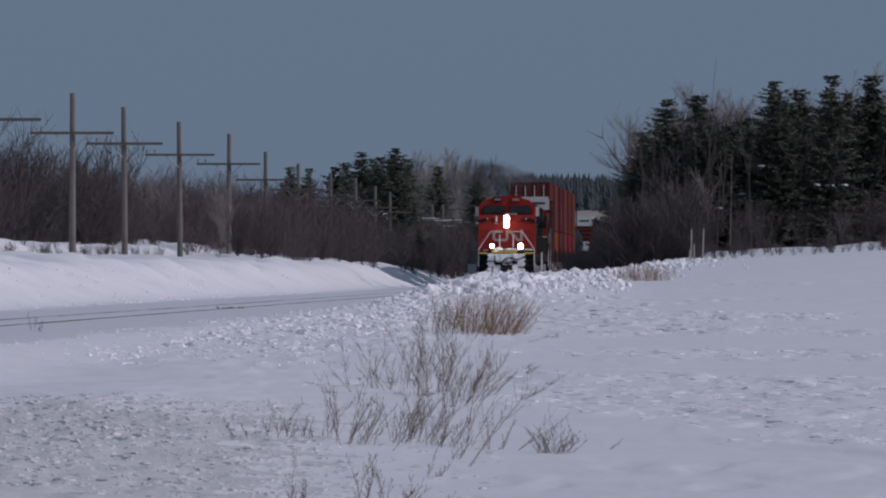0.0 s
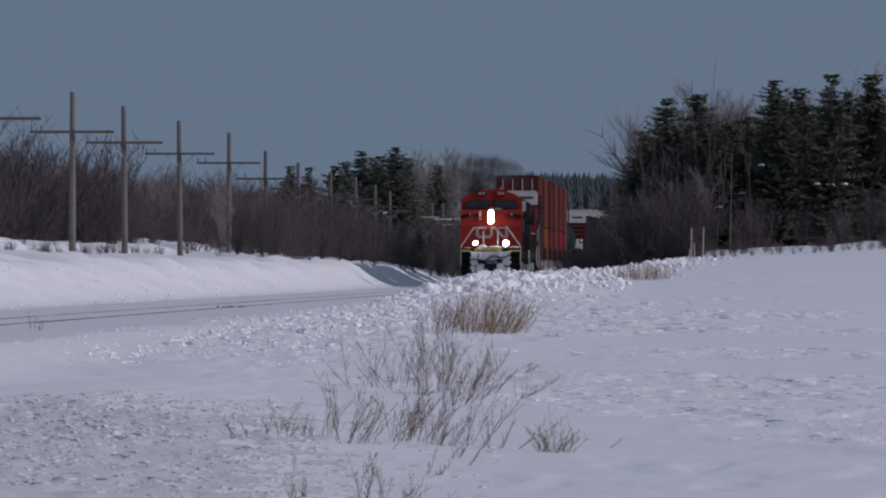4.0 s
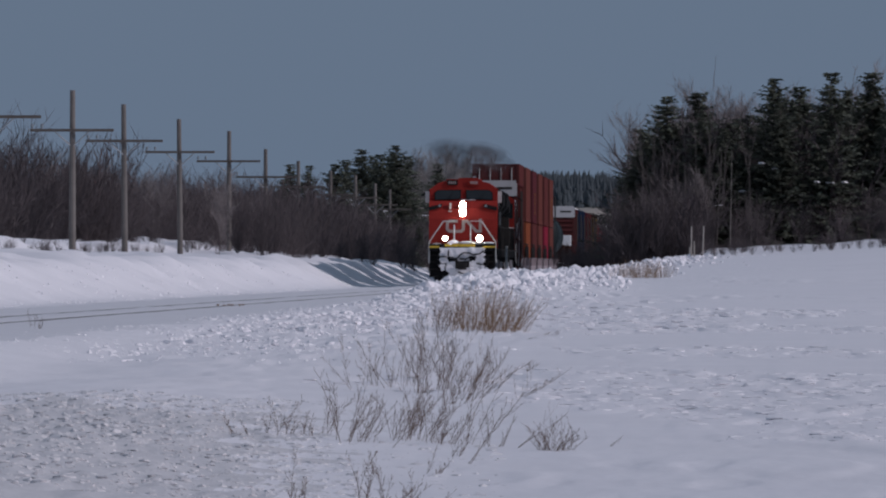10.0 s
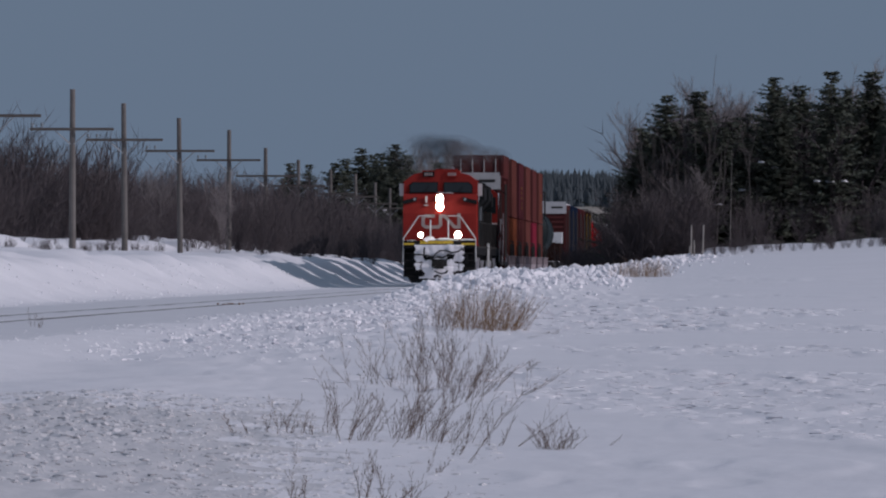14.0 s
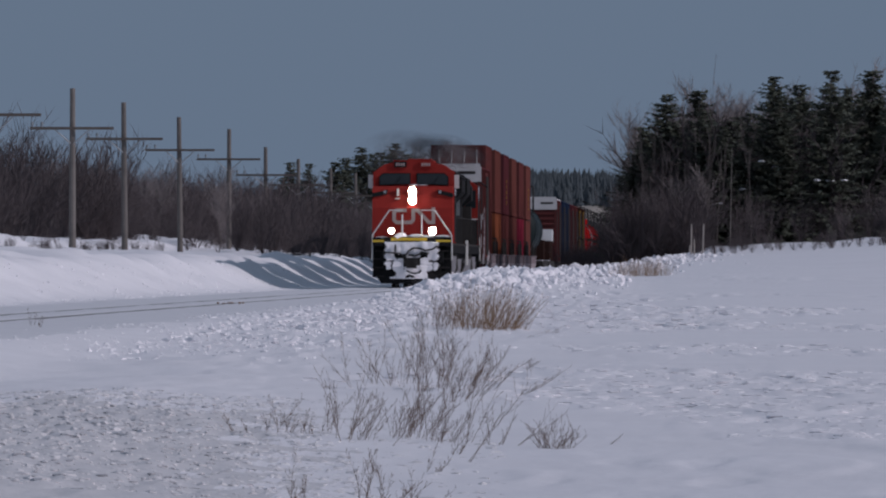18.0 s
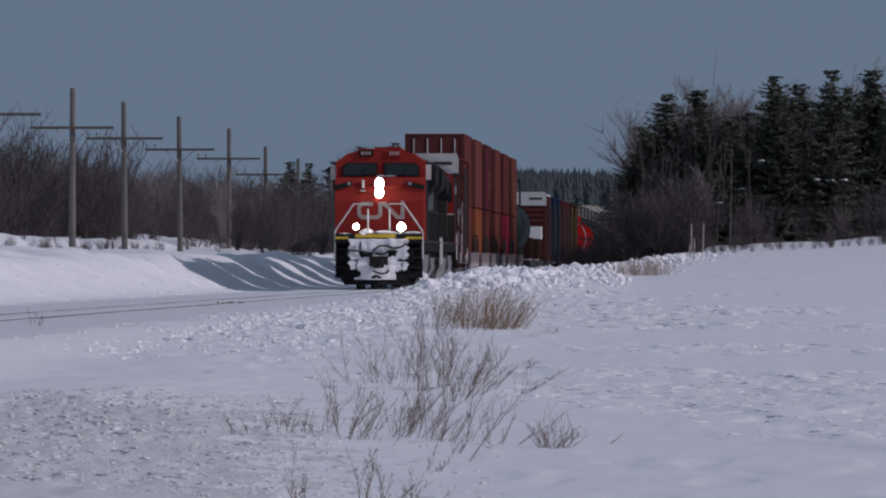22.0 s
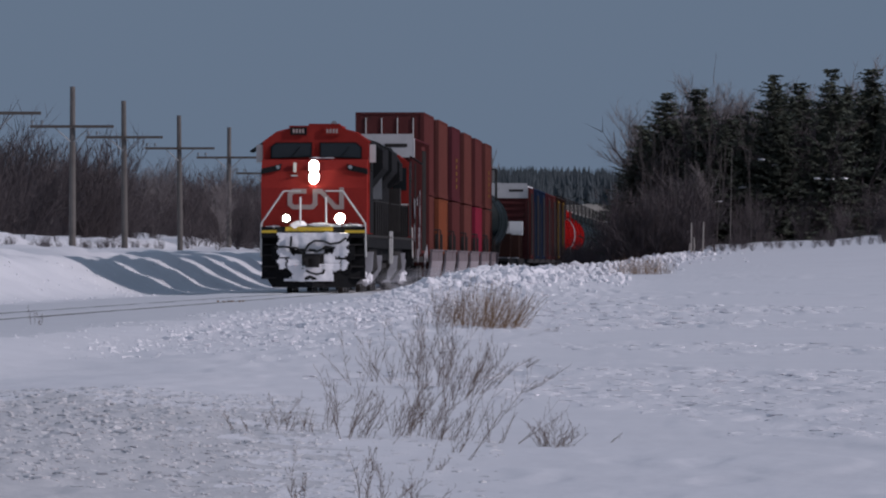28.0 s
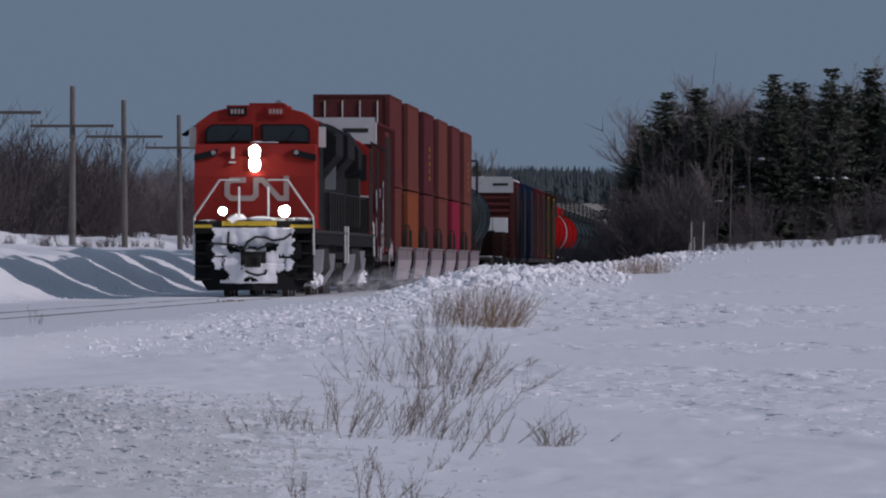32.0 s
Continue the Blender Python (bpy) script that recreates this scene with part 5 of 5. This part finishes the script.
def build_boxcar(paint_mat, label, length=17.4, height=5.18, white_top=False, door=None, roof_mat=None, d_spray=False):
    C = thing("boxcar", label, "boxcar", "boxcars of the train")
    y0, y1, w = 0.55, 0.55 + length, 1.50
    bm = boxes((-w + 0.04, w - 0.04, y0 + 0.05, y1 - 0.05, 1.08, height - 0.12))
    part("body", bm, paint_mat, C, bevel=0.02)
    for s in (-1, 1):
        y = y0 + 0.2
        while y < y1 - 0.3:
            part("side_post", boxes((min(s * (w - 0.05), s * (w + 0.03)), max(s * (w - 0.05), s * (w + 0.03)), y, y + 0.11, 1.1, height - 0.2)), paint_mat, C)
            y += 1.42
        mid = (y0 + y1) / 2
        d = part("door", boxes((min(s * (w - 0.02), s * (w + 0.07)), max(s * (w - 0.02), s * (w + 0.07)), mid - 1.9, mid + 1.9, 1.2, height - 0.35)), door or paint_mat, C, "sliding plug door")
        for k in range(4):
            part("door_rod", rods(((s * (w + 0.09), mid - 1.5 + k, 1.3), (s * (w + 0.09), mid - 1.5 + k, height - 0.5), 0.03)), UNDER, d)
    part("roof", prism(bmesh.new(), [(-w, height - 0.14), (0, height), (w, height - 0.14), (w, height - 0.2), (-w, height - 0.2)], 1, y0, y1), roof_mat or SNOW, C, "snow-covered roof")
    for y, s in ((y0, -1), (y1, 1)):
        for k in range(9):
            z = 1.3 + k * (height - 2.2) / 9
            part("end_rib", rods(((-w + 0.15, y + s * -0.05, z + 0.15), (w - 0.15, y + s * -0.05, z + 0.15), 0.10), n=8), paint_mat, C, smooth=True)
    for a in (-1, 1):
        for b in (y0, y1 - 0.12):
            part("corner_post", boxes((min(a * (w - 0.12), a * (w + 0.02)), max(a * (w - 0.12), a * (w + 0.02)), b, b + 0.12, 1.05, height - 0.15)), paint_mat, C)
    if white_top:
        part("white_end_panel", boxes((-w, w, y0 - 0.06, y0 + 0.02, height - 0.80, height - 0.02), (w - 0.02, w + 0.035, y0 - 0.06, y0 + 0.40, height - 0.80, height - 0.16)), PANEL_WHITE, C, "white high-clearance end panel")
        part("notice_bar", boxes((0.55, 1.30, y0 - 0.075, y0 - 0.06, height - 0.46, height - 0.34)), UNDER, C)
    part("sill", boxes((-w, w, y0, y1, 0.90, 1.10), (-0.3, 0.3, y0, y1, 0.6, 0.95)), UNDER, C)
    for s in (-1, 1):
        lad = part("ladder", rods(*[((s * (w + 0.05), y0 + 0.25, 1.0), (s * (w + 0.05), y0 + 0.25, 4.2), 0.022), ((s * (w + 0.05), y0 + 0.7, 1.0), (s * (w + 0.05), y0 + 0.7, 4.2), 0.022)] + [((s * (w + 0.05), y0 + 0.25, 1.1 + 0.4 * k), (s * (w + 0.05), y0 + 0.7, 1.1 + 0.4 * k), 0.018) for k in range(8)], n=5), UNDER, C)
        rg = random.Random(int(length * 10) + s)
        bm = lumps([(s * (w + 0.03), y0 + rg.uniform(0.3, length), rg.uniform(1.0, 1.5), 0.03, rg.uniform(0.1, 0.3), rg.uniform(0.12, 0.5)) for k in range(7)], s + 4, 0.9)
        if not white_top or d_spray:
            bm.free()
            continue
        part("frozen_spray", bm, FROST, C, "grey snow spray frozen to the side", smooth=True)["kind"] = "stuff"
    if white_top and not d_spray:
        rg = random.Random(44)
        for k in range(16):
            y, z, h = y0 + rg.choice([0.1, 0.5, 1.6, 3.0, 4.5, 5.9, 7.4, 8.8]) + rg.uniform(-0.1, 0.1), rg.uniform(1.2, 2.9), rg.uniform(0.2, 0.7)
            part("frost_streak", lumps([(w + 0.035, y, z + h * j / 3, 0.02, rg.uniform(0.05, 0.16), h / 4) for j in range(3)], k, 0.9), FROST, C, "streak of frozen spray on the side", smooth=True)
    for y in (y0 + 1.9, y1 - 1.9):
        truck(C, y)
    coupler(C, 0.0, 1)
    coupler(C, length + 1.1, -1)
    return C


rides(build_boxcar(OXIDE, "dark red high-cube boxcar with a white end panel", 17.3, 5.2, True, None, MAROON), 44.7)


def corrugated(x, y0, y1, z0, z1, depth, pitch, s):
    """A corrugated wall across x: corners and faces."""
    n = int((y1 - y0) / pitch)
    ys, xs = [], []
    for k in range(n):
        b = y0 + (y1 - y0) * k / n
        w = (y1 - y0) / n
        for f, d in ((0.0, 0), (0.30, 0), (0.5, -depth), (0.80, -depth)):
            ys.append(b + w * f)
            xs.append(x + s * d)
    ys.append(y1)
    xs.append(x)
    v = [(a, b, z) for a, b in zip(xs, ys) for z in (z0, z1)]
    f = [(2 * k, 2 * k + 2, 2 * k + 3, 2 * k + 1) for k in range(len(ys) - 1)]
    return v, f


def build_container(m, label, rods_mat, height=2.90, logo=None):
    """Its own space: y runs back from its front end, z up from its foot."""
    C = thing("shipping_container", label, "container", "stacked containers")
    w, ln = 1.22, 12.19
    part("floor_frame", boxes((-w, w, 0, ln, 0, 0.16)), m, C)
    part("roof_panel", boxes((-w, w, 0, ln, height - 0.08, height)), m, C)
    for s in (-1, 1):
        v, f = corrugated(s * (w - 0.01), 0.12, ln - 0.12, 0.16, height - 0.08, 0.04, 0.30, s)
        side = link("side_wall", v, f, m, C)
        for y in (0.0, ln - 0.14):
            part("corner_post", boxes((min(s * w, s * (w - 0.14)), max(s * w, s * (w - 0.14)), y, y + 0.14, 0.16, height - 0.08)), m, C)
        if logo is not None:
            bm = bmesh.new()
            for k in range(5):
                box(bm, min(s * w, s * (w + 0.006)), max(s * w, s * (w + 0.006)), 6.0, 7.2 - 0.3 * (k % 2), 0.5 + 0.26 * k, 0.66 + 0.26 * k)
            part("side_marking", bm, logo, C)
    for y, out in ((0.03, -1), (ln - 0.07, 1)):
        part("end_wall", boxes((-w + 0.14, w - 0.14, y, y + 0.04, 0.16, height - 0.08)), m, C)
    for k in range(4):
        x = -0.85 + k * 0.56
        part("locking_rod", rods(((x, 0.0, 0.25), (x, 0.0, height - 0.2), 0.022), n=6), rods_mat, C)
    for k in range(3):
        part("hinge_bar", boxes((-w + 0.16, w - 0.16, 0.012, 0.03, 0.6 + k * 0.75, 0.66 + k * 0.75)), m, C)
    return C


def build_well():
    W = thing("well_car", "grey-brown intermodal well car with sloped side sills", "well car", "well cars of the train")
    for s in (-1, 1):
        part("side_sill", prism(bmesh.new(), [(s * 1.46, 1.30), (s * 1.52, 1.30), (s * 1.52, 0.95), (s * 1.44, 0.95)], 1, 2.3, 15.8), WELL_GREY, W)
        bm = prism(bmesh.new(), [(s * 1.44, 0.95), (s * 1.52, 0.95), (s * 1.42, 0.32), (s * 1.32, 0.32)], 1, 2.3, 15.8)
        for v in bm.verts:
            if v.co.z < 0.5:
                v.co.y += 0.9 if v.co.y < 9 else -0.9
        # lower sill in a paler grey than the one above
        part("sill_skirt", bm, SILL_PALE, W, "sloped lower sill in a paler grey than the upper sill")
        part("top_chord", boxes((min(s * 1.44, s * 1.56), max(s * 1.44, s * 1.56), 2.3, 15.8, 1.30, 1.36)), WELL_GREY, W)
        for y in (2.9, 14.9):
            part("guide_post", boxes((min(s * 1.26, s * 1.36), max(s * 1.26, s * 1.36), y, y + 0.25, 1.2, 1.95)), UNDER, W)
    part("well_floor", boxes((-1.3, 1.3, 2.6, 15.5, 0.28, 0.36)), UNDER, W)
    for a, b in ((0.5, 2.6), (15.5, 17.6)):
        part("end_platform", boxes((-1.22, 1.22, a, b, 0.98, 1.12), (-0.4, 0.4, a, b, 0.7, 1.0)), UNDER, W)
        part("platform_snow", lumps([(-0.5, (a + b) / 2, 1.12, 0.8, 0.8, 0.10), (0.5, (a + b) / 2, 1.12, 0.6, 0.8, 0.06)], 3, 0.4), CHUNK, W, "", smooth=True)
        part("end_railing", rods(((1.35, a + 0.2, 1.1), (1.35, a + 0.2, 2.1), 0.025), ((1.35, a + 0.2, 2.1), (0.4, a + 0.2, 2.1), 0.025), ((0.4, a + 0.2, 2.1), (0.4, a + 0.2, 1.1), 0.025)), UNDER, W)
    for y in (1.55, 16.55):
        truck(W, y)
    coupler(W, 0.0, 1)
    coupler(W, 18.1, -1)
    return W


STACKS = [(OXIDE, RUST_RED), (RUST_RED, RUST_ORANGE), (MAROON, OXIDE), (RUST_RED, RUST_RED), (OXIDE, BRIGHT_RED), (RUST_RED, RUST_RED)]
NAMES = {"oxide_red": "dark oxide red", "rust_red": "rust red", "maroon": "maroon", "rust_orange": "rusty orange", "bright_red": "bright crimson"}
for k, (upper, lower) in enumerate(STACKS):
    d = 63.5 + 18.1 * k
    rides(build_well(), d)
    for level, m in ((0, lower), (1, upper)):
        c = build_container(m, NAMES[m.name] + " corrugated steel shipping container, " + ("stacked on another" if level else "seated in the well car"), LIGHT_GREY if level else GALV, 2.90, GOLD if (k in (2, 5) and level) else None)
        for o in (c,):
            rides(o, d + 3.0, pose(0, 0, 0.37 + level * 2.96))


def build_tank(m, band, label, length=17.5, r=1.45, zc=2.85):
    T = thing("tank_car", label, "tank car", "tank cars of the train")
    bm = bmesh.new()
    n, y0, y1 = 32, 0.8, length + 0.2
    prof = [(y0, 0.02), (y0 + 0.08, r * 0.55), (y0 + 0.25, r * 0.82), (y0 + 0.55, r), (y1 - 0.55, r), (y1 - 0.25, r * 0.82), (y1 - 0.08, r * 0.55), (y1, 0.02)]
    rings = [[bm.verts.new((q * math.cos(2 * math.pi * i / n), y, zc + q * math.sin(2 * math.pi * i / n))) for i in range(n)] for y, q in prof]
    for a, b in zip(rings, rings[1:]):
        for i in range(n):
            j = (i + 1) % n
            bm.faces.new((a[i], a[j], b[j], b[i]))
    part("tank_shell", bm, m, T, smooth=True)
    if band is not None:
        for a, b in ((6.8, 11.6),):
            part("painted_band", rods(((0, a, zc), (0, b, zc), r + 0.012), n=32), band, T, smooth=True)
    for y in (y0 + 0.6, y0 + 5.2, y1 - 5.2, y1 - 0.6):
        part("strap", rods(((0, y, zc), (0, y + 0.10, zc), r + 0.025), n=32), m, T, smooth=True)
    mid = (y0 + y1) / 2
    part("dome", rods(((0, mid, zc + r - 0.1), (0, mid, zc + r + 0.38), 0.62), n=20), m, T)
    zr = zc + r + 1.0
    for sx in (-1.1, 1.1):
        for sy in (mid - 1.2, mid + 1.2):
            part("railing_post", rods(((sx, sy, zc + r * 0.6), (sx, sy, zr), 0.03)), UNDER, T)
    for a, b in (((-1.1, mid - 1.2, zr), (1.1, mid - 1.2, zr)), ((-1.1, mid + 1.2, zr), (1.1, mid + 1.2, zr)), ((1.1, mid - 1.2, zr), (1.1, mid + 1.2, zr))):
        part("railing_bar", rods((a, b, 0.03)), UNDER, T)
    for a, b, e in ((0.5, 3.4, 0.6), (length - 2.4, length + 0.5, length)):
        part("stub_sill", boxes((-0.35, 0.35, a, b, 0.8, 1.3)), UNDER, T)
        part("end_beam", boxes((-1.3, 1.3, e, e + 0.4, 1.0, 1.12)), UNDER, T)
    for y in (2.4, length - 1.4):
        part("saddle", prism(bmesh.new(), [(-1.2, 2.2), (-1.0, 1.1), (1.0, 1.1), (1.2, 2.2), (0.7, 1.65), (0, 1.5), (-0.7, 1.65)], 1, y - 0.3, y + 0.3), UNDER, T)
        truck(T, y)
    part("end_snow", lumps([(-0.6, 0.8, 1.18, 0.6, 0.3, 0.12), (0.6, 0.8, 1.2, 0.5, 0.3, 0.14)], 6, 0.4), CHUNK, T, "snow on the end sill", smooth=True)
    coupler(T, 0.0, 1)
    coupler(T, length + 1.0, -1)
    return T


def next_like(src, d):
    """Another of the same vehicle, further back."""
    ob = copy_thing(src, on_track(d, 0))
    MOVING.append((ob, d, Matrix()))
    return ob


d = 172.3
green = rides(build_tank(TANK_GREEN, None, "dark green-black tank car with a railed dome", 20.4), d)


def build_flatcar():
    C = thing("flatcar", "grimy empty-ended steel flatcar with a snowy deck", "flatcar", "flatcars of the train")
    part("deck", boxes((-1.4, 1.4, 0.6, 19.8, 0.98, 1.12)), UNDER, C, bevel=0.02)
    part("side_sill", boxes((-1.42, -1.34, 0.8, 19.6, 0.62, 1.0), (1.34, 1.42, 0.8, 19.6, 0.62, 1.0)), UNDER, C)
    part("deck_snow", boxes((-1.35, 1.35, 0.7, 8.0, 1.12, 1.17)), PACKED, C, "thin snow on the deck", bevel=0.02)
    for y in (2.4, 18.0):
        truck(C, y)
    coupler(C, 0.0, 1)
    coupler(C, 20.4, -1)
    return C


def build_bundle(m, label, z0, z1, x0, x1, length):
    B = thing("lumber_bundle", label, "lumber bundle", "lumber bundles on the flatcars")
    part("lumber_pack", boxes((x0, x1, 0, length, z0, z1)), m, B, bevel=0.05)
    for y in (0.6, length - 0.7):
        part("strap", boxes((x0 - 0.01, x1 + 0.01, y, y + 0.05, z0 - 0.005, z1 + 0.01)), UNDER, B)
    return B


flat = rides(build_flatcar(), d + 22.0)
next_like(flat, d + 42.8)
for n, dd in enumerate((d + 22.0 + 9.0, d + 42.8 + 9.0, d + 42.8 + 14.8)):
    rides(build_bundle(BROWN, "dark weathered lumber stack riding on a flatcar", 1.12, 2.33, -1.3, 1.3, 4.8), dd)
    if n == 2:
        for x0, x1 in ((0.02, 0.66), (0.70, 1.34)):
            rides(build_bundle(WHITE, "white-wrapped lumber bundle on top of a stack", 2.33, 3.05, x0, x1, 4.4), dd + 0.2)
d = 236.0
CARS = [(OXIDE, "oxide red boxcar with a white end panel and snowy roof", True, None), (BLUE, "dark blue boxcar with worn paint", False, None), (BLUE, "dark blue boxcar with scuffed sides", False, None), (MAROON, "maroon boxcar with faded sides", False, None), (OXIDE, "dark red boxcar streaked with rust", False, None),
        (BROWN, "brown boxcar with a dull yellow door", False, GOLD), (BROWN, "dark brown boxcar with a yellow door", False, GOLD)]
for m, label, top, door in CARS:
    rides(build_boxcar(m, label, 16.6, 5.1, top, door, None if top else m, True), d)
    d += 17.8
red_tank = rides(build_tank(TANK_RED, None, "bright red tank car with snow-dusted top"), d)
next_like(red_tank, d + 18.6)
band_tank = rides(build_tank(TANK_RED, TANK_WHITE, "red tank car with a broad white band"), d + 37.2)
for k in (3, 4):
    next_like(red_tank, d + 18.6 * k)
d += 18.6 * 5
for k in range(14):
    next_like(green, d + 21.6 * k)["label"] = "dark tank car far back in the train"


# ---- exhaust haze: puffs of fine soot flakes over the leading locomotive ----
def build_puff(seed, rx, ry, rz, name="smoke_puff", material=None):
    """Two wavy sheets cut from an ellipsoid, one behind the other."""
    rng = random.Random(seed)
    verts, faces = [], []
    for k in range(2):
        at, tilt, roll = (k - 0.5) * 0.7, rng.uniform(-0.35, 0.35), rng.uniform(-0.2, 0.2)
        lim = math.sqrt(max(0.05, 1 - at * at))
        base = len(verts)
        for i in range(7):
            for a in range(16):
                q, t = lim * i / 6, 0.3927 * a
                p, s = q * math.cos(t), q * math.sin(t)
                dep = at + tilt * s + roll * p + 0.10 * math.sin(3 * p + k) * math.cos(2.4 * s)
                w = Vector((p, dep, s))
                w = w / max(1.0, w.length)
                verts.append((w.x * rx, w.y * ry, w.z * rz))
        for i in range(6):
            for a in range(16):
                b = (a + 1) % 16
                faces.append((base + i * 16 + a, base + i * 16 + b, base + i * 16 + 16 + b, base + i * 16 + 16 + a))
    # rim points, so that the puff's space is the whole ellipsoid
    for s in (-1, 1):
        for p in ((s * rx, 0, 0), (0, s * ry, 0), (0, 0, s * rz)):
            verts.append(p)
    ob = link(name, verts, faces, material or SMOKE, smooth=True)
    return tagged(ob, "thin dark diesel exhaust haze above the locomotive", "smoke", "exhaust puffs", "stuff")


# (puff, sideways, behind the front, height)
PUFFS = [(build_puff(1, 2.0, 4.0, 1.15), -0.35, 12.0, 5.55), (build_puff(2, 1.9, 5.0, 0.95), 0.75, 17.5, 5.5), (build_puff(5, 1.6, 4.0, 0.6), 1.5, 25.0, 5.35)]


def build_dust(seed):
    ob = build_puff(seed, 1.3, 13.0, 0.55, "snow_dust", DUST)
    return tagged(ob, "fine snow dust whirled up beside the wheels", "snow dust", "snow dust under the train")


DUSTS = [(build_dust(21), 1.9, 22.0), (build_dust(22), 2.0, 46.0), (build_dust(23), 2.1, 70.0)]


# ---- everything that moves ----
def motions():
    for ob, d, seat in MOVING:
        walk(ob, [(t, on_track(d, t) @ seat) for t in np.linspace(0, SPAN, 9).tolist()])
    step = 0.08
    for n, (w, y, r) in enumerate(WHEELS[:40]):
        turn = math.degrees(SPEED * step / r) * (-1 if 6 <= n < 12 else 1)
        walk(w, [(k * step, pose(0, y, r, turn * k)) for k in range(int(SPAN / step) + 1)])
    for k, (ob, x, d, z) in enumerate(PUFFS):
        rows = []
        for t in np.linspace(0, SPAN, 17).tolist():
            sink = smooth01((t - 20) / 6)
            side = x - 0.2 * math.sin(t * 0.9 + k * 2) + curve_at(t, [(0, -1.7), (3, -1.4), (6, -1.1), (9, -0.9), (13, -0.8), (19, -0.3), (32, 0)])
            lift = curve_at(t, [(0, 0.55), (2, 0.5), (4, 0.55), (8, 0.4), (13, 0.25), (17, -0.05), (20, -0.55), (32, -0.6)])
            rows.append((t, on_track(d + (58 - d) * sink, t) @ pose(side + (-2.0 - side) * sink, 1.2 * math.sin(t * 0.6 + k), z + (0.12 * math.sin(t * 1.3 + k) + lift) * (1 - sink) + (2.6 - z) * sink, 0, 0, 12 * math.sin(t * 0.4 + k))))
        walk(ob, rows)

    for k, (ob, x, d) in enumerate(DUSTS):
        walk(ob, [(t, on_track(d + 1.5 * math.sin(0.7 * t + k), t) @ pose(x + 0.15 * math.sin(1.1 * t + k), 0, 0.32 + 0.05 * math.sin(1.7 * t + k))) for t in np.linspace(0, SPAN, 17).tolist()])


motions()
